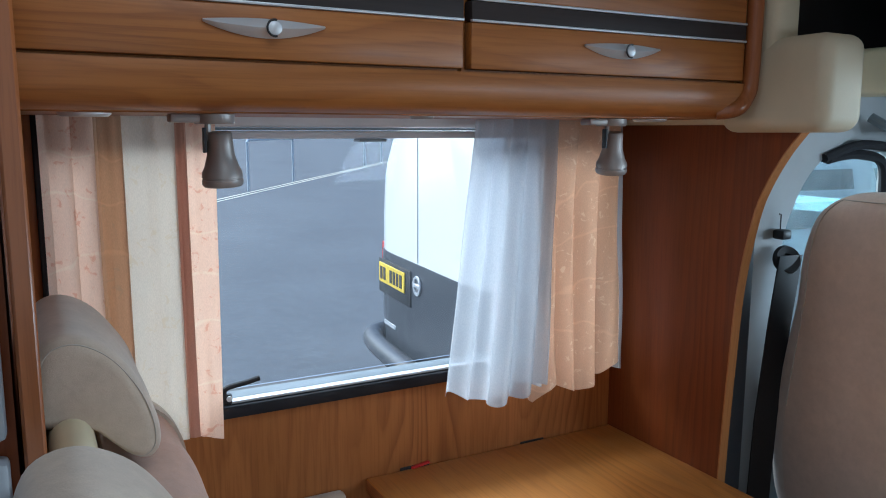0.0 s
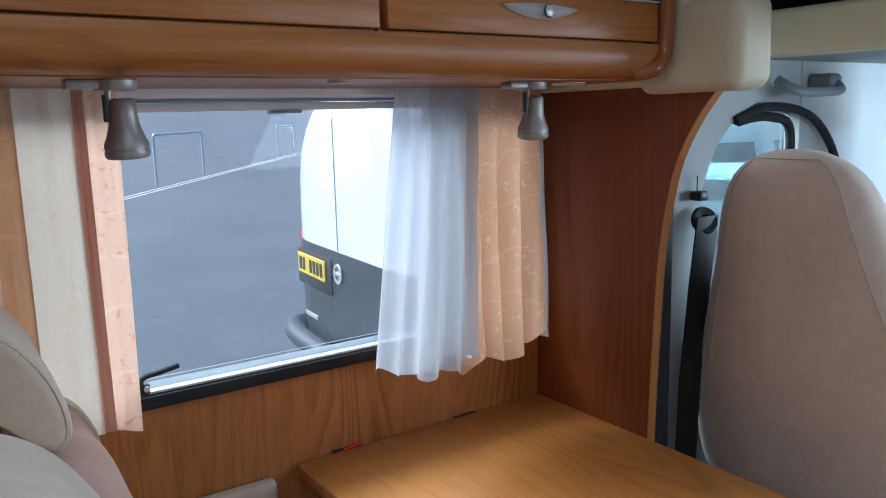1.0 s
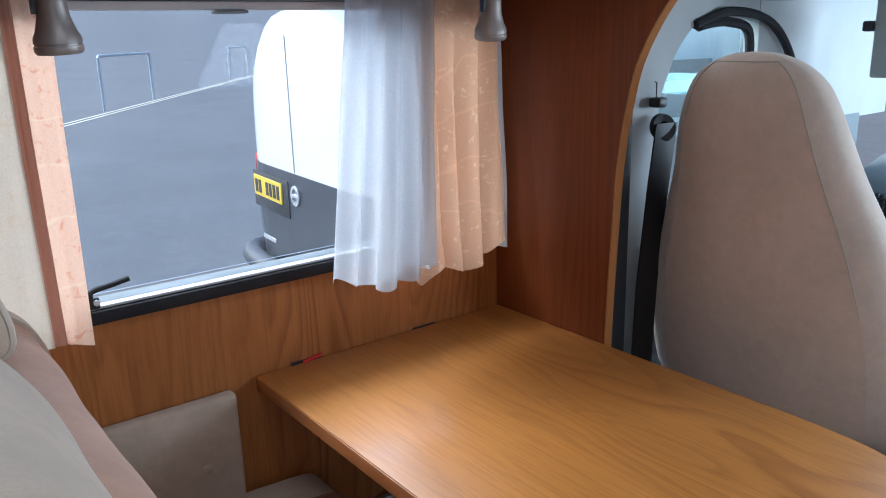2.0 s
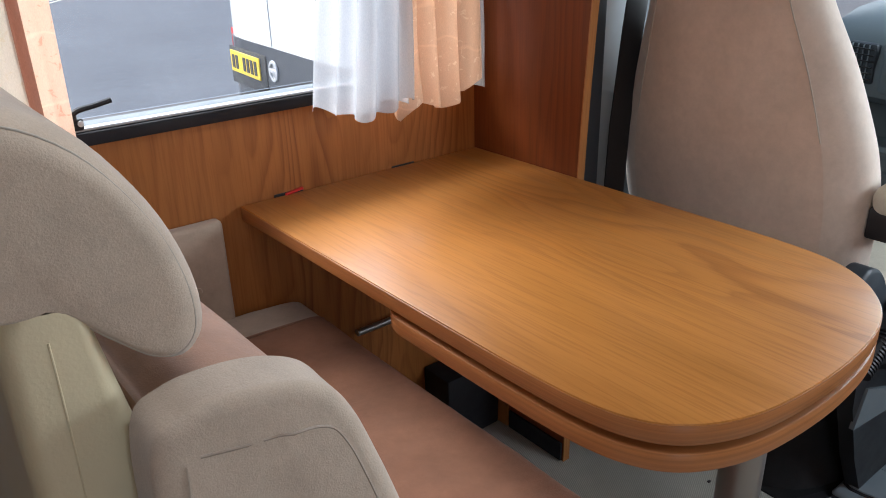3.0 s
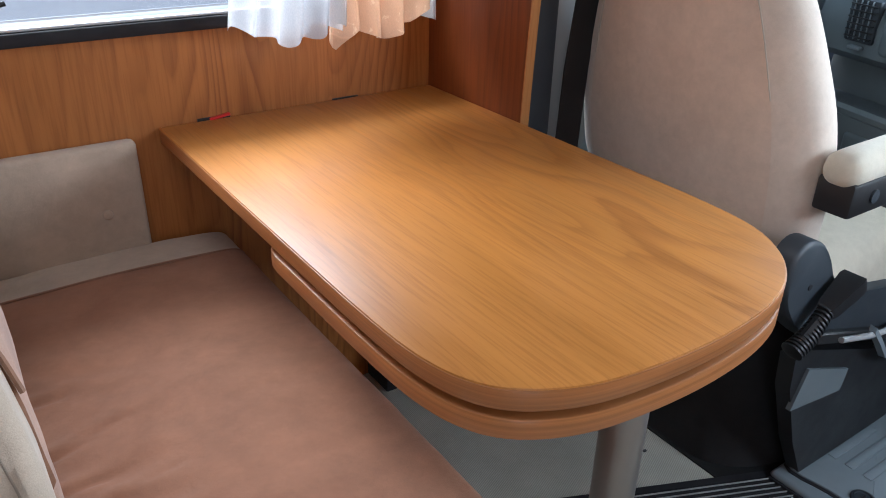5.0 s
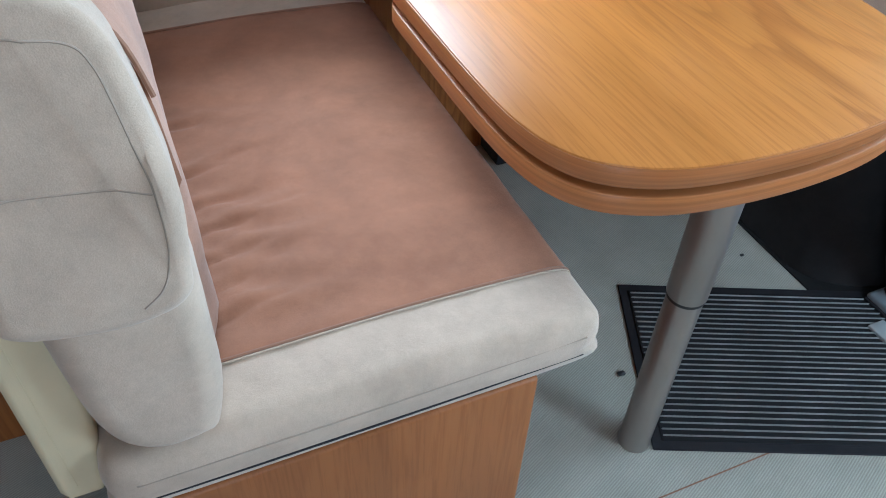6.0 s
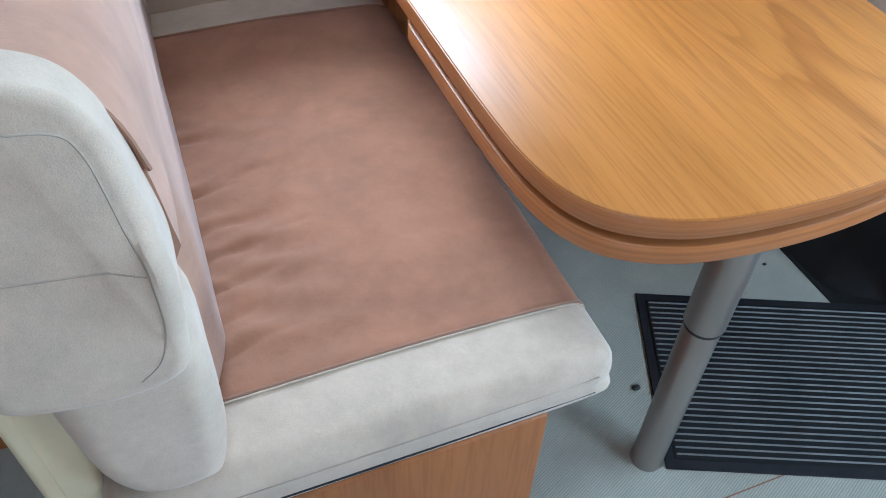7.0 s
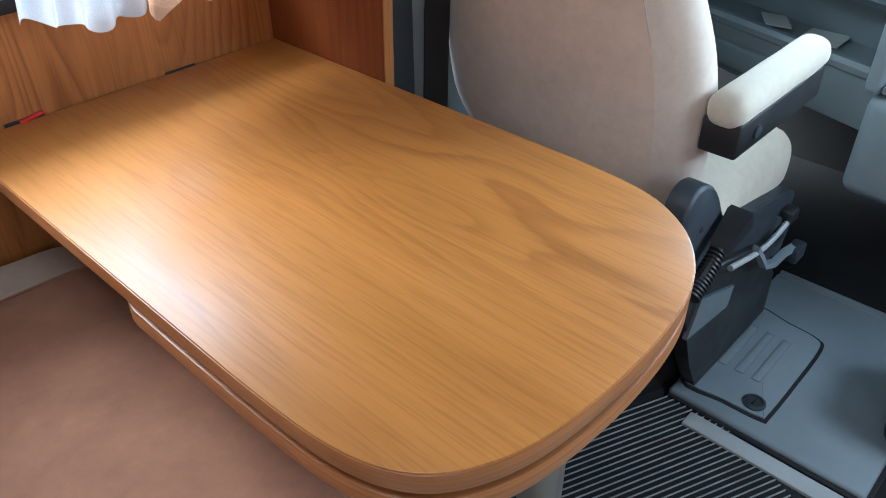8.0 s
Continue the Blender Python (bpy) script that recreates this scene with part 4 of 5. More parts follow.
part("adjuster", loft([[(x, y, z + dz) for y, dz in ((-0.872, -0.007), (-0.872, 0.007), (-0.858, 0.009), (-0.858, -0.009))] for x, z in ((1.05, 0.385), (1.09, 0.345), (1.13, 0.300), (1.19, 0.272), (1.25, 0.268), (1.315, 0.250))]), GREY, seat, "grey bent adjuster handle")
part("adjuster_tip", box(1.285, 1.335, -0.885, -0.855, 0.222, 0.262, 0.006, 2), SLATE, seat)
part("rail_bracket", moved(box(-0.05, 0.06, -0.012, 0.012, -0.05, 0.05, 0.008, 2), pose(1.20, -0.845, 0.33, 0, 20, 0)), SLATE, seat)

# ---- cab floor tray ----
tray = thing("floor_tray", "grey moulded rubber floor tray with a hatch", "floor tray")
part("tray", box(0.955, 1.53, -1.215, -0.792, 0.004, 0.022, 0.010, 3), GREY, tray)
part("tray_border", box(0.945, 1.54, -1.225, -0.795, 0.003, 0.012, 0.003, 1), RUBBER, tray, "black edge of the tray")
part("hatch_groove", slab(curve_through([(0.995, -0.80), (0.995, -0.90), (1.0, -0.985), (1.02, -0.996), (1.15, -0.998), (1.30, -0.996), (1.335, -0.975), (1.345, -0.90), (1.345, -0.80), (1.15, -0.797)], 4), 0.0215, 0.0240, 0.001), RUBBER, tray)
part("hatch_lid", slab(curve_through([(1.003, -0.80), (1.003, -0.90), (1.008, -0.978), (1.025, -0.988), (1.15, -0.990), (1.295, -0.988), (1.328, -0.970), (1.337, -0.90), (1.337, -0.80), (1.15, -0.799)], 4), 0.022, 0.0285, 0.003), GREY, tray)
for y in (-0.845, -0.885, -0.925):
    part("hatch_rib", box(1.10, 1.27, y - 0.010, y + 0.010, 0.0275, 0.0305, 0.0025, 2), GREY, tray)
lock = part("lock", moved(lathe([(0, 0), (0.024, 0), (0.024, 0.004), (0.018, 0.006), (0.017, 0.003), (0, 0.003)], 24), pose(1.035, -0.953, 0.0285)), SLATE, tray, "round hatch lock")
part("lock_slot", box(1.026, 1.044, -0.956, -0.950, 0.031, 0.0345, 0.001, 1), BLACK, lock)
part("lip", tube([(1.52, -1.21, 0.022), (1.52, -0.80, 0.022)], 0.012, 8, smooth=False), GREY, tray)
solid("threshold_strip", box(0.895, 0.938, -1.60, -0.86, 0.002, 0.014, 0.004, 2), PALE_GREY, "pale grey step edge between carpet and cab floor", "threshold")
solid("gear_housing", box(1.09, 1.32, -1.44, -1.18, 0.02, 0.17, 0.04, 4), BLACK, "black moulded housing on the cab floor", "housing")

# ---- table ----


def table_outline(y_back, back_r, grow=0.0, n=14):
    pts = []
    if back_r:
        for a in np.linspace(180, 90, 8):
            pts.append((back_r - grow + back_r * math.cos(radians(a)), y_back - back_r + back_r * math.sin(radians(a))))
        for a in np.linspace(90, 0, 8):
            pts.append((W + grow - back_r + back_r * math.cos(radians(a)), y_back - back_r + back_r * math.sin(radians(a))))
    else:
        pts += [(-grow, y_back), (W + grow, y_back)]
    # bowed end with large rounded corners
    end = curve_through([(W + grow, -0.72), (0.590 + grow, -0.80), (0.580 + grow, -0.855), (0.560 + grow, -0.899 - grow), (0.525 + grow, -0.942 - grow), (0.470, -0.980 - grow), (0.400, -1.002 - grow), (0.310, -1.012 - grow), (0.220, -1.011 - grow), (0.140, -1.001 - grow), (0.085 - grow, -0.981 - grow), (0.045 - grow, -0.952 - grow), (0.020 - grow, -0.912), (0.007 - grow, -0.86), (0.002 - grow, -0.80), (-grow, -0.72)], 4, False)
    return pts + [tuple(p) for p in end]


table = thing("table", "honey wood laminate dinette table with a rounded end and single leg", "table")
part("tabletop", slab(table_outline(-0.004, 0), 0.6935, TOP, 0.0022), TABLE_WOOD, table)
part("edging", slab(table_outline(-0.005, 0, 0.0012), 0.6925, TOP - 0.0025, 0.0015), EDGE_WOOD, table, "wood edging strip")
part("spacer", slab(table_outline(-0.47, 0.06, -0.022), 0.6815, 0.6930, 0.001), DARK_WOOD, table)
part("swivel_leaf", slab(table_outline(-0.445, 0.07, 0.001), 0.655, 0.682, 0.004), EDGE_WOOD, table, "lower extension leaf")
LX, LY = 0.301, -0.905
leg = part("leg", moved(lathe([(0, 0.38), (0.0290, 0.38), (0.0300, 0.382), (0.0300, 0.656), (0, 0.656)], 32), pose(LX, LY, 0)), LEG_METAL, table, "brushed metal telescopic leg")
part("leg_sleeve", moved(lathe([(0, 0.0), (0.0285, 0.0), (0.029, 0.003), (0.0272, 0.012), (0.0272, 0.372), (0.0265, 0.375), (0, 0.375)], 32), pose(LX, LY, 0)), LEG_METAL, table)
part("leg_ring", moved(lathe([(0, 0.374), (0.0285, 0.374), (0.0285, 0.381), (0, 0.381)], 32), pose(LX, LY, 0)), BLACK, table)
rail = thing("table_rail", "black wall rail with a red catch behind the table", "rail")
part("rail", box(0.072, 0.136, -0.0038, 0.0, 0.716, 0.7245, 0.001, 1), BLACK, rail)
part("catch", moved(box(-0.020, 0.020, -0.004, 0.003, 0, 0.005, 0.001, 1), pose(0.115, -0.005, 0.7215, 0, -8, 0)), RED, rail, "red catch")
part("rail", box(0.355, 0.415, -0.0038, 0.0, 0.716, 0.7225, 0.001, 1), BLACK, rail)

# ---- bench ----
base = thing("bench_base", "wood laminate bench base under the seat cushion", "bench base")
part("end_panel", box(-0.49, 0.014, -0.982, -0.964, 0.0, 0.412, 0.006, 3), SHADED_BENCH_WOOD, base)
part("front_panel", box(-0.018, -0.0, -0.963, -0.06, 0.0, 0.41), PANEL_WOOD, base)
part("top", box(-0.532, -0.0, -0.925, 0.0, 0.395, 0.41), DARK_WOOD, base)
sc = thing("seat_cushion", "brown suede bench cushion with cream suede ends", "cushion")
CX0, CX1 = -0.484, 0.096
SZ = 0.505


def seat_strip(y0, y1, r0, r1, n, seed, dent=0.0):
    """A length of the cushion along y, with the section of a stuffed block; r0, r1 round its ends."""
    sec = []
    for x, z in curve_through([(CX0, 0.44), (CX0, 0.485), (CX0 + 0.03, SZ - 0.004), (-0.33, SZ), (-0.14, SZ + 0.004), (0.03, SZ - 0.002), (CX1 - 0.012, SZ - 0.010), (CX1, SZ - 0.030), (CX1 - 0.002, 0.45), (CX1 - 0.02, 0.415), (-0.2, 0.413), (CX0 + 0.02, 0.413)], 10):
        sec.append((x, z))
    rings = []
    for i in range(n + 1):
        u = i / n
        y = y0 + (y1 - y0) * u
        d = 0.0
        if r0 and abs(y - y0) < r0:
            d = r0 - math.sqrt(max(0, r0**2 - (r0 - abs(y - y0)) ** 2))
        if r1 and abs(y1 - y) < r1:
            d = r1 - math.sqrt(max(0, r1**2 - (r1 - abs(y1 - y)) ** 2))
        ring = []
        for x, z in sec:
            w = 0.0
            if z > 0.49:
                # wrinkles near the back and a soft sag
                k = math.exp(-((x + 0.27) / 0.07) ** 2) * (0.2 + 0.8 * max(0, min(1, (-0.45 - y) / 0.2))) * max(0, min(1, (y + 0.892) / 0.06))
                w = 0.008 * k * math.sin(y * 85 + 34 * x + 8 * noise.noise(Vector((x * 7, y * 4, seed)))) * (0.55 + 0.9 * noise.noise(Vector((y * 6, x * 5, seed))))
                for yc, reach, sl in ((-0.835, 0.13, 0.25), (-0.790, 0.17, 0.45), (-0.735, 0.11, 0.2), (-0.690, 0.16, 0.35), (-0.625, 0.10, 0.1), (-0.555, 0.13, 0.3), (-0.43, 0.08, 0.2)):
                    along = (x + 0.345) / reach
                    if seed == 3 and along < 1:
                        s = y - yc - sl * (x + 0.345) - 0.012 * noise.noise(Vector((x * 20, yc * 50, 0)))
                        fade = max(0, 1 - along) ** 0.6
                        w += fade * (0.004 * math.exp(-((s - 0.014) / 0.012) ** 2) - 0.0055 * math.exp(-(s / 0.006) ** 2))
                w += 0.0035 * noise.noise(Vector((x * 6, y * 9, seed))) + 0.0012 * noise.noise(Vector((x * 22, y * 26, seed)))
            f = 1 - d / 0.25
            ring.append((-0.21 + (x + 0.21) * f, y, 0.459 + (z - 0.459) * (1 - d / 0.046) + w))
        rings.append(ring)
    return loft(rings)


part("centre_panel", seat_strip(-0.892, -0.1205, 0, 0, 170, 3), BROWN, sc, "brown suede centre")
part("near_end", seat_strip(-0.990, -0.8925, 0.03, 0, 16, 5), CREAM, sc, "cream suede end")
part("far_end", seat_strip(-0.120, -0.012, 0, 0.02, 16, 6), CREAM, sc, "cream suede end")
for y in (-0.8925, -0.120):
    side = -0.0042 if y < -0.5 else 0.0042
    part("seam_piping", tube([(-0.36, y + side, SZ + 0.0015), (-0.14, y + side, SZ + 0.0055), (0.03, y + side, SZ), (CX1 - 0.012, y + side, SZ - 0.008), (CX1 + 0.0005, y + side, SZ - 0.03)], 0.0011, 6), CREAM, sc, "cream piping")
    part("seam", tube([(-0.36, y, SZ + 0.0015), (-0.14, y, SZ + 0.0052), (0.03, y, SZ), (CX1 - 0.012, y, SZ - 0.008), (CX1 + 0.0005, y, SZ - 0.03)], 0.0022, 6), BROWN_SEAM, sc)
part("piping", tube([(CX0 + 0.03, -0.9895, 0.470), (-0.2, -0.9905, 0.472), (0.066, -0.9885, 0.474)], 0.0012, 6), CREASE_SHADE, sc)
part("zip", tube([(CX0 + 0.03, -0.9890, 0.440), (-0.2, -0.9905, 0.441), (0.066, -0.9885, 0.443)], 0.0015, 6), RUBBER, sc, "dark zip line")

# backrest: brown middle, cream wings
back = thing("backrest_cushion", "rose brown suede backrest cushion with cream wings", "cushion")
bprof = curve_through([(-0.345, 0.50), (-0.335, 0.60), (-0.337, 0.75), (-0.346, 0.87), (-0.362, 0.925), (-0.392, 0.958), (-0.43, 0.968), (-0.460, 0.964), (-0.478, 0.94), (-0.480, 0.70), (-0.479, 0.50)], 5)


def drawn(profile, y0, y1, n, r0=0.0, r1=0.0, seed=0.0, amp=0.004):
    pr = np.array(profile)
    c = pr.mean(0)
    size = (pr.max(0) - pr.min(0)) / 2
    rings = []
    # stations crowd towards the rounded ends
    turn = [1 - math.cos(a) for a in np.linspace(0, math.pi / 2, 9)][:-1]
    sy = 1 if y1 > y0 else -1
    ys = [y0 + sy * r0 * u for u in turn if r0] + [float(y) for y in np.linspace(y0 + sy * r0, y1 - sy * r1, n + 1)] + [y1 - sy * r1 * u for u in turn[::-1] if r1]
    for y in ys:
        d = 0.0
        if r0 and abs(y - y0) < r0:
            d = r0 - math.sqrt(max(0, r0**2 - (r0 - abs(y - y0)) ** 2))
        if r1 and abs(y1 - y) < r1:
            d = max(d, r1 - math.sqrt(max(0, r1**2 - (r1 - abs(y1 - y)) ** 2)))
        f = 1 - d / size
        ring = []
        for p in pr:
            w = amp * noise.noise(Vector((p[0] * 9, y * 8, p[1] * 9 + seed)))
            q = c + (p - c) * f
            dd = (p - c) / (np.hypot(*(p - c)) + 1e-9)
            ring.append((q[0] + dd[0] * w, y, q[1] + dd[1] * w))
        rings.append(ring)
    return loft(rings)



def rim_of(profile, y, d):
    """The profile drawn in by d, as a line on the rounded end."""
    pr = np.array(profile)
    c = pr.mean(0)
    size = (pr.max(0) - pr.min(0)) / 2
    return [(q[0], y, q[1]) for q in c + (pr - c) * (1 - d / size)]


bm = drawn(bprof, -0.955, -0.100, 60, 0, 0, 2, 0.006)
for v in bm.verts:
    if v.co.y < -0.86 and v.co.z < 0.75:
        v.co.x = max(v.co.x, -0.44)
    if v.co.x > -0.42 and v.co.z < 0.80:
        v.co.x -= 0.034 * max(0, min(1, (-0.83 - v.co.y) / 0.10)) * min(1, (0.80 - v.co.z) / 0.05)
part("centre_panel", bm, ROSE, back, "rose brown suede front")
part("far_wing", drawn([(p[0] + 0.004, p[1] + 0.003) for p in bprof], -0.0995, -0.012, 14, 0, 0.03, 4), CREAM, back, "cream suede wing")
wprof = curve_through([(-0.350, 0.775), (-0.346, 0.83), (-0.349, 0.875), (-0.355, 0.915), (-0.364, 0.948), (-0.380, 0.972), (-0.405, 0.985), (-0.435, 0.990), (-0.466, 0.988), (-0.484, 0.972), (-0.488, 0.90), (-0.488, 0.79), (-0.484, 0.748), (-0.42, 0.730), (-0.375, 0.733), (-0.354, 0.748)], 7)


def slanted(bm):
    """The aisle face leans out from its top down to the cross seam."""
    for v in bm.verts:
        k = max(0.0, min(1.0, (v.co.z - 0.845) / 0.115))
        v.co.y = -0.9555 + (v.co.y + 0.9555) * (0.0765 - 0.040 * k * k * (3 - 2 * k)) / 0.0805
    return bm


def seam_on(bm, pts, r):
    """A sewn line over the aisle face of bm, along (x, z) points."""
    tree = bvhtree.BVHTree.FromBMesh(bm)
    line = []
    for x, z in curve_through(pts, 6, False):
        hit = tree.ray_cast(Vector((x, -1.3, z)), Vector((0, 1, 0)))[0]
        if hit:
            line.append(hit + Vector((0, 0.0004, 0)))
    return tube(line, r, 6, smooth=False)


wing = slanted(drawn(wprof, -1.036, -0.9555, 40, 0.014, 0.0, 6, 0.003))
bmesh.ops.recalc_face_normals(wing, faces=wing.faces)
outline = seam_on(wing, [(-0.462, 0.962), (-0.41, 0.955), (-0.386, 0.947), (-0.377, 0.934), (-0.372, 0.915), (-0.366, 0.88), (-0.362, 0.85), (-0.363, 0.80), (-0.373, 0.768), (-0.390, 0.752)], 0.0010)
across = seam_on(wing, [(-0.465, 0.862), (-0.40, 0.854), (-0.363, 0.848)], 0.0010)
part("near_wing", wing, CREAM, back, "cream suede wing")
part("lower_end", drawn(curve_through([(-0.357, 0.515), (-0.347, 0.60), (-0.352, 0.74), (-0.42, 0.77), (-0.475, 0.77), (-0.477, 0.62), (-0.46, 0.53), (-0.42, 0.497), (-0.37, 0.50)], 5), -0.985, -0.905, 20, 0.03, 0.0, 8, 0.003), CREAM, back)
part("wing_seam", outline, CREASE_SHADE, back)
part("wing_seam", across, CREASE_SHADE, back)
part("top_seam", tube([(-0.346, -0.956, 0.88), (-0.360, -0.956, 0.930), (-0.392, -0.956, 0.965), (-0.43, -0.956, 0.974), (-0.46, -0.956, 0.971)], 0.0022, 6), BROWN_SEAM, back)

board = thing("backrest_board", "cream vinyl covered board behind the backrest", "board")
oprof = [(-0.488 + 0.022 * math.sin(math.pi * min(1.0, max(0.0, (k - 0.5) / 9.5))) ** 0.6, 0.425 + 0.0600 * k) for k in range(11)] + [(-0.512 + 0.024 * math.cos(a), 1.032 + 0.026 * math.sin(a)) for a in np.linspace(0.2, math.pi - 0.2, 9)] + [(-0.536, 1.025 - 0.0600 * k) for k in range(11)] + [(-0.530, 0.411), (-0.494, 0.411)]
part("shell", prism_y(oprof, -0.945, -0.015, 0.014, 7), CREAM_VINYL, board)
part("seam", tube([(-0.512, -0.9450, 1.03), (-0.512, -0.9450, 0.98), (-0.514, -0.9450, 0.8), (-0.515, -0.9450, 0.44)], 0.0007, 6), CREAM_VINYL, board)

hprof = curve_through([(-0.55, 1.05), (-0.515, 1.041), (-0.488, 1.036), (-0.465, 1.014), (-0.443, 0.994), (-0.425, 0.990), (-0.413, 1.005), (-0.415, 1.04), (-0.432, 1.085), (-0.465, 1.13), (-0.505, 1.152), (-0.538, 1.142), (-0.553, 1.10), (-0.556, 1.065)], 5)


def headrest(y0, y1, label, seed, dx=0.0):
    ob = thing("headrest", label, "headrest", "bench headrests")
    prof = [(p[0] + dx, p[1]) for p in hprof]
    part("pad", drawn(prof, y0, y1, 34, 0.022, 0.022, seed, 0.004), CREAM, ob)
    part("seam", tube(rim_of(prof, y0 + 0.0043, 0.0090)[12:62], 0.0007, 6, smooth=False), SEAM, ob)
    return ob


headrest(-0.945, -0.680, "cream suede comma-shaped headrest on the aisle end", 1.0, -0.014)
headrest(-0.370, -0.100, "cream suede comma-shaped headrest beside the window", 2.0)
side = thing("side_cushion", "thin cream suede wall cushion with a button", "cushion")
part("pad", softened(box(-0.345, -0.049, -0.030, -0.001, 0.498, 0.712, 0.010, 3), 0.002, 15), CREAM, side)
part("button", moved(lathe([(0, 0), (0.010, 0.0005), (0.008, 0.004), (0, 0.0055)], 16), pose(-0.118, -0.029, 0.585, 90)), CREAM, side)

# ---- tall unit behind the bench ----
solid("tall_unit_post", box(-0.557, -0.5375, -0.52, -0.38, 0.0, 1.945, 0.003, 1), TRIM_WOOD, "upright wood post of the tall fridge unit", "post")
fr = thing("fridge", "grey fridge in a wood surround behind the bench", "fridge")
part("body", box(-1.15, -0.61, -0.50, -0.02, 0.14, 1.90), BLACK, fr)
part("door", box(-1.13, -0.569, -0.53, -0.502, 1.10, 1.88, 0.006, 2), FRIDGE, fr, "grey fridge door")
part("door", box(-1.13, -0.569, -0.53, -0.502, 0.16, 1.08, 0.006, 2), FRIDGE, fr, "grey freezer door")
part("plinth", box(-1.15, -0.62, -0.50, -0.02, 0.0, 0.135), WALL_WOOD, fr, "wood plinth")
part("surround", box(-0.61, -0.562, -0.50, -0.003, 0.0, 1.90), PANEL_WOOD, fr)

# ---- floor mat and crumbs ----
mat_m = pose(0.400, -0.752, 0.0, 0, 0, -23.5)
mat = thing("door_mat", "black ribbed door mat with a rubber border", "mat")
mat.matrix_basis = mat_m
mw, mh = 0.60, 0.405
rub = box(0.0, mw, -mh / 2, mh / 2, 0.0005, 0.005, 0.002, 1)
part("backing", rub, RUBBER, mat, "black rubber border")
part("carpet_field", box(0.018, mw - 0.018, -mh / 2 + 0.018, mh / 2 - 0.018, 0.003, 0.0075, 0.002, 1), MAT_PILE, mat)
nrib = 27
for k in range(nrib):
    y = -mh / 2 + 0.028 + (mh - 0.056) * k / (nrib - 1)
    part("rib", box(0.022, mw - 0.022, y - 0.0015, y + 0.0015, 0.006, 0.0108, 0.0016, 1), MAT_CORD, mat)
solid("crumb", softened(box(0.352, 0.366, -0.778, -0.768, 0.0, 0.006, 0.002, 1), 0.002, 90), BLACK, "dark crumb on the carpet", "crumb")
solid("crumb", softened(box(0.792, 0.800, -0.592, -0.586, 0.0, 0.004, 0.001, 1), 0.001, 90), BLACK, "tiny dark crumb on the carpet", "crumb")
solid("carpet_join", box(-0.05, 0.86, -1.020, -1.0175, 0.0, 0.0012), BROWN_SEAM, "thin join line in the carpet", "join", kind="structure")
solid("support_rail", tube([(0.22, -0.03, 0.372), (0.58, -0.03, 0.372)], 0.008, 10, smooth=False), LEG_METAL, "brushed metal rail under the table beside the bench", "rail")

hb = thing("heater_box", "black heater outlet box low in the corner under the table", "heater box")
part("case", box(0.42, 0.586, -0.10, -0.002, 0.002, 0.19, 0.006, 2), RUBBER, hb)
part("side_cheek", box(0.587, 0.594, -0.13, -0.002, 0.002, 0.23, 0.001, 1), WALL_WOOD, hb)
part("kick_gap", box(0.588, 0.5945, -0.315, -0.135, 0.002, 0.052, 0.001, 1), RUBBER, hb)

# ---- outside ----
GZ = -0.85
rings = [[(x, y, z) for y, z in ((-300, GZ), (0, GZ), (40, GZ), (75, GZ), (140, GZ + 3.0), (230, GZ + 9.0), (600, GZ + 30.0), (600, GZ - 1.0), (-300, GZ - 1.0))] for x in (-400, -40, 0, 40, 400)]
solid("ground", loft(rings), ASPHALT, "grey asphalt car park that rises in the distance", "ground", kind="structure")
LD = Vector((0.57, 0.82, 0)).normalized()
L0 = Vector((4.9, 23.6, GZ))
lt = math.degrees(math.atan2(LD.y, LD.x))
lines = thing("road_marking", "worn double line painted on the asphalt", "road marking")
for d in (0.0, 0.28):
    m = pose(L0.x - 10 * LD.x - d * LD.y * -1, L0.y - 10 * LD.y - d * LD.x, GZ + 0.004, 0, 0, lt)
    part("line", moved(box(0, 70, -0.05, 0.05, 0, 0.004), m), LINE_PAINT, lines)


def railing(s, label):
    ob = thing("barrier_rail", label, "barrier", "car park barriers")
    a, b = L0 + LD * s + Vector((-0.1, 0.25, 0)), L0 + LD * (s + 5.3) + Vector((-0.1, 0.25, 0))
    up = Vector((0, 0, 1))
    part("post", tube([a, a + up * 1.75], 0.045, 10, smooth=False), RAIL_PAINT, ob)
    part("post", tube([b, b + up * 1.75], 0.045, 10, smooth=False), RAIL_PAINT, ob)
    part("top_bar", tube([a + up * 1.70, a + up * 1.80 + LD * 0.1, b + up * 1.80 - LD * 0.1, b + up * 1.70], 0.05, 10, smooth=False), RAIL_PAINT, ob)


for s in (3.0, 22.6):
    railing(s, "pale grey tubular hoop barrier beside the road line")

# parked van
van = thing("parked_van", "white van with dark lower doors, parked alongside", "van")
VM = pose(2.10, 4.66, GZ, 0, 0, -5)
VC = -0.93


def van_shell(heights, grow=0.0):
    """A length of body between heights, bowed at the rear and drawn in towards the roof."""
    rings = []
    for x, f in ((0.0, 0.60), (0.012, 0.78), (0.045, 0.91), (0.10, 0.97), (0.20, 1.0), (0.4, 1.01), (4.9, 1.01)):
        ring = [(x - grow, VC + side * (f * w + grow), z) for side, hs in ((1, heights), (-1, heights[::-1])) for z, w in hs]
        rings.append(ring)
    return moved(loft(rings), VM)


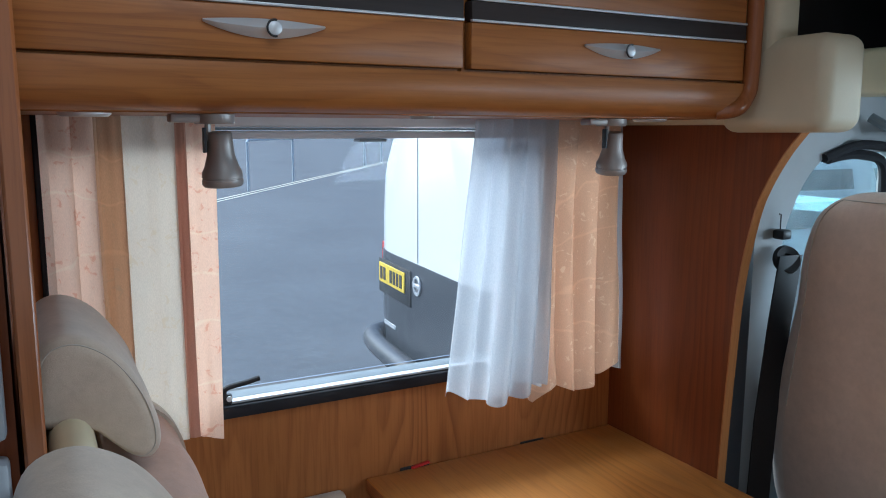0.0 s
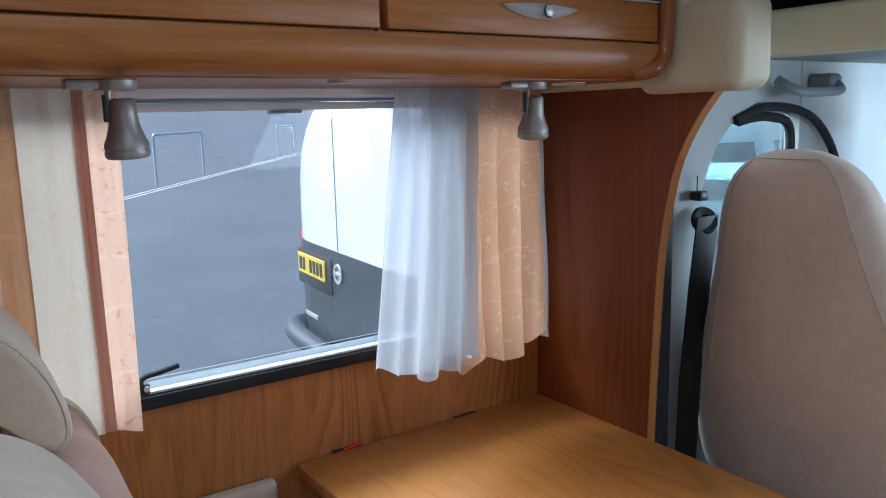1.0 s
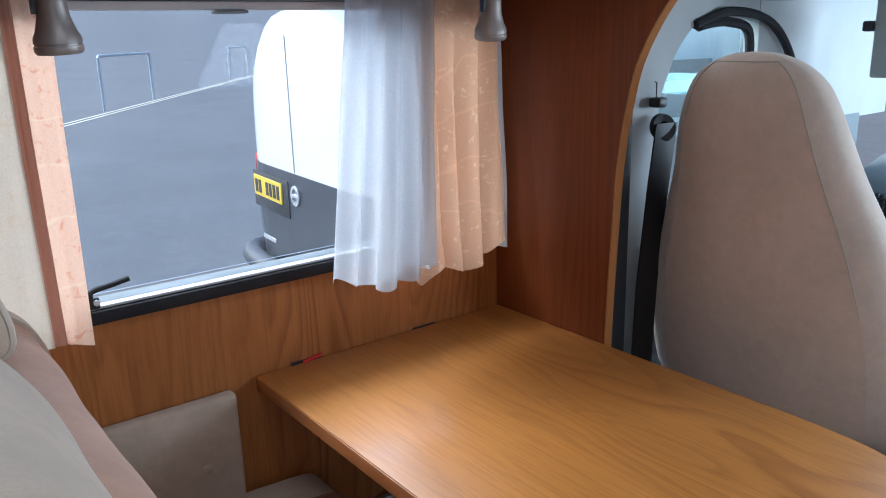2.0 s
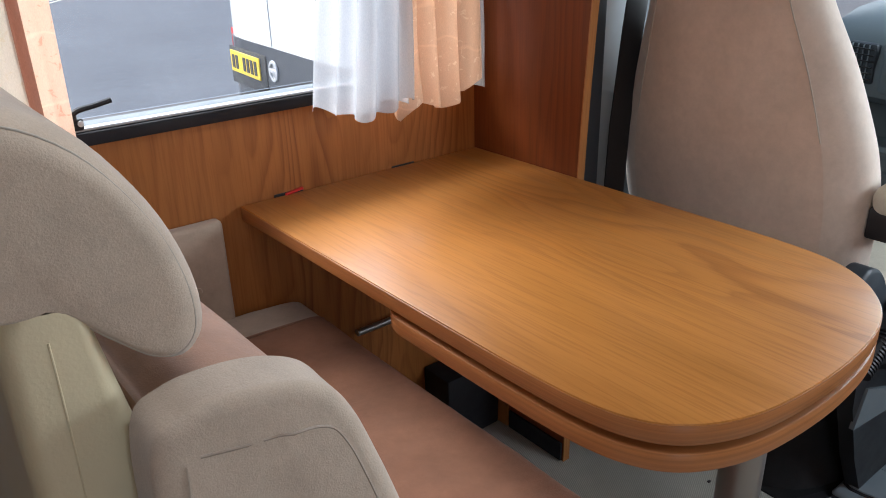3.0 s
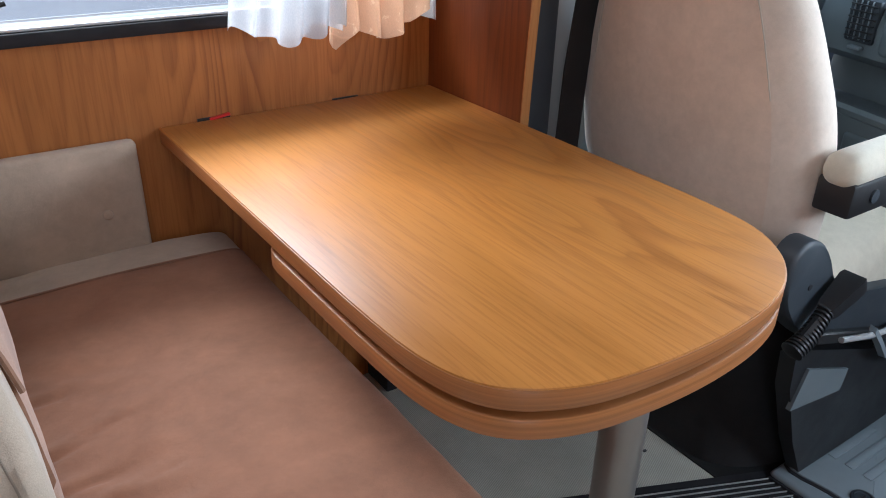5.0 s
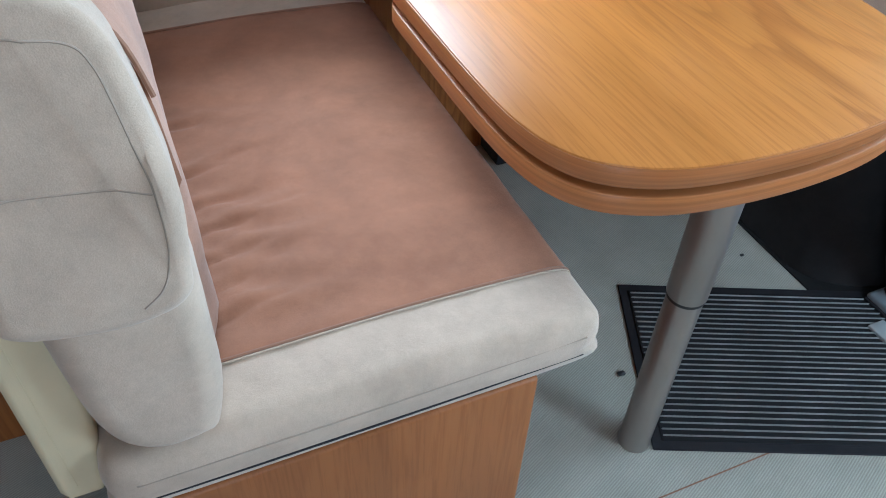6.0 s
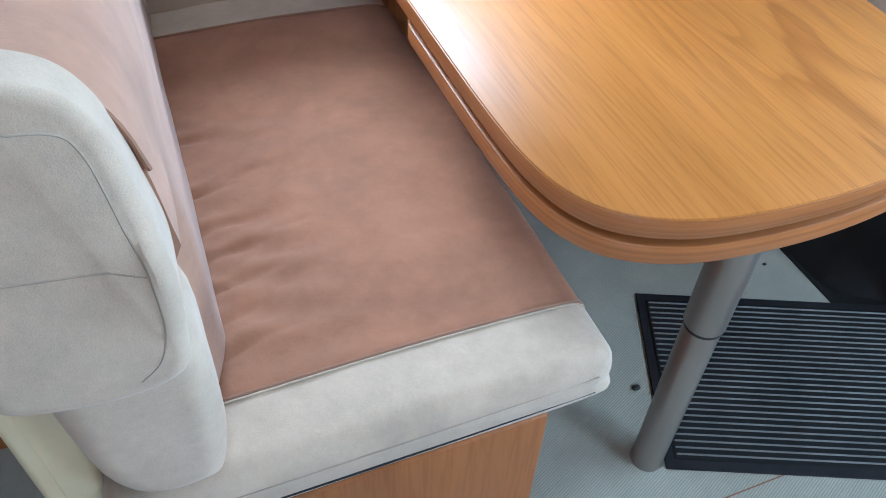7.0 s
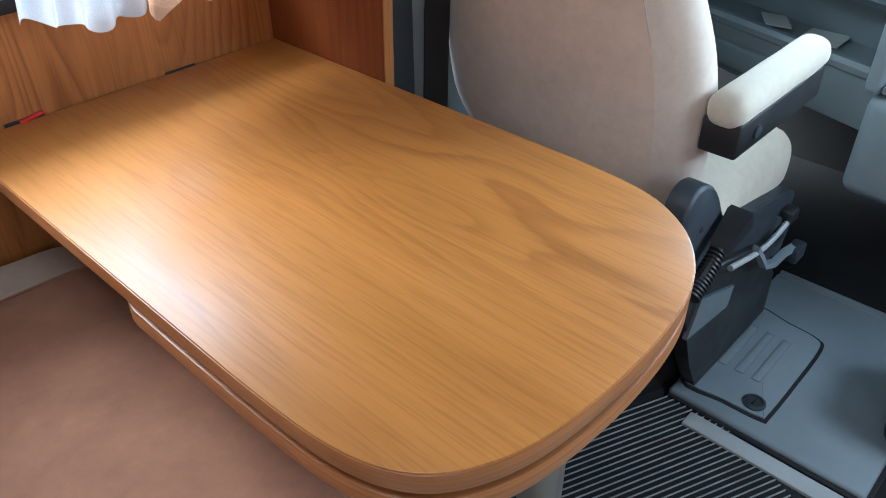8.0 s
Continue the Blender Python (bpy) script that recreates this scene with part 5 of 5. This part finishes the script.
lower = [(0.38, 1.0), (0.46, 1.06), (0.70, 1.11), (1.0, 1.12), (1.222, 1.115)]
upper = [(1.22, 1.11), (1.50, 1.10), (1.76, 1.07), (1.95, 1.0), (2.12, 0.86), (2.25, 0.68), (2.33, 0.45), (2.36, 0.2)]
part("body", van_shell(upper), VAN_WHITE, van, "white painted upper body")
rear = part("rear_doors", van_shell(lower, 0.006), VAN_BLACK, van, "dark metallic lower body")
part("door_gap", moved(box(-0.0065, 0.006, VC + 0.10, VC + 0.104, 1.23, 2.2), VM), PALE_GREY, van)
for side in (1, -1):
    for x0, x1 in ((0.55, 1.60), (1.75, 3.10), (3.36, 4.50)):
        part("side_window", moved(loft([[(x, VC + side * (w + 0.004), 1.50 + 0.02), (x, VC + side * (w + 0.018), 1.52), (x, VC + side * (w - 0.07), 1.94), (x, VC + side * (w - 0.09), 1.94)] for x, w in ((x0, 1.108), (x1, 1.108))]), VM), VAN_GLASS, van, "dark teal side window")
part("tail_light", moved(box(0.055, 0.12, VC + 1.03, VC + 1.10, 0.95, 1.27, 0.012, 3), VM), TAIL_RED, van, "red tail light")
part("tail_light", moved(box(0.055, 0.12, VC - 1.10, VC - 1.03, 0.95, 1.27, 0.012, 3), VM), TAIL_RED, van, "red tail light")
part("bumper", moved(tube([(0.40, VC + 1.14, 0.46), (0.10, VC + 1.13, 0.46), (-0.06, VC + 1.02, 0.45), (-0.11, VC + 0.6, 0.44), (-0.11, VC - 0.6, 0.44), (-0.06, VC - 1.02, 0.45), (0.10, VC - 1.13, 0.46)], 0.085, 12), VM), VAN_BLACK, van, "dark rear bumper")
part("plate_recess", moved(box(-0.016, -0.005, -0.70, 0.04, 0.86, 1.15, 0.01, 2), VM), BLACK, rear)
part("number_plate", moved(box(-0.030, -0.017, -0.60, 0.0, 0.955, 1.12, 0.004, 1), VM), PLATE, rear, "yellow rear plate")
for k in range(7):
    if k != 4:
        y = -0.535 + 0.077 * k
        part("plate_bar", moved(box(-0.0345, -0.029, y - 0.018, y + 0.030, 0.985, 1.09), VM), BLACK, rear)
part("badge", moved(lathe([(0.055, 0), (0.075, 0), (0.078, 0.008), (0.075, 0.014), (0.055, 0.014), (0.055, 0)], 24), VM @ pose(-0.008, -0.84, 1.06, 0, -90, 0)), SILVER, rear, "round grey badge ring")
part("badge_bar", moved(box(-0.022, -0.008, -0.90, -0.78, 1.045, 1.075, 0.004, 1), VM), SILVER, rear)
part("name_bar", moved(box(-0.014, -0.006, -0.35, -0.08, 0.60, 0.635, 0.002, 1), VM), SILVER, rear)
part("wheel", moved(lathe([(0, -0.1), (0.24, -0.1), (0.33, -0.08), (0.34, 0.0), (0.33, 0.08), (0.24, 0.1), (0, 0.1)], 28), VM @ pose(0.95, -0.10, 0.34, 90)), RUBBER, van)
part("wheel", moved(lathe([(0, -0.1), (0.24, -0.1), (0.33, -0.08), (0.34, 0.0), (0.33, 0.08), (0.24, 0.1), (0, 0.1)], 28), VM @ pose(0.95, -1.82, 0.34, 90)), RUBBER, van)
part("wheel", moved(lathe([(0, -0.1), (0.24, -0.1), (0.33, -0.08), (0.34, 0.0), (0.33, 0.08), (0.24, 0.1), (0, 0.1)], 28), VM @ pose(3.9, -0.10, 0.34, 90)), RUBBER, van)
part("wheel", moved(lathe([(0, -0.1), (0.24, -0.1), (0.33, -0.08), (0.34, 0.0), (0.33, 0.08), (0.24, 0.1), (0, 0.1)], 28), VM @ pose(3.9, -1.82, 0.34, 90)), RUBBER, van)
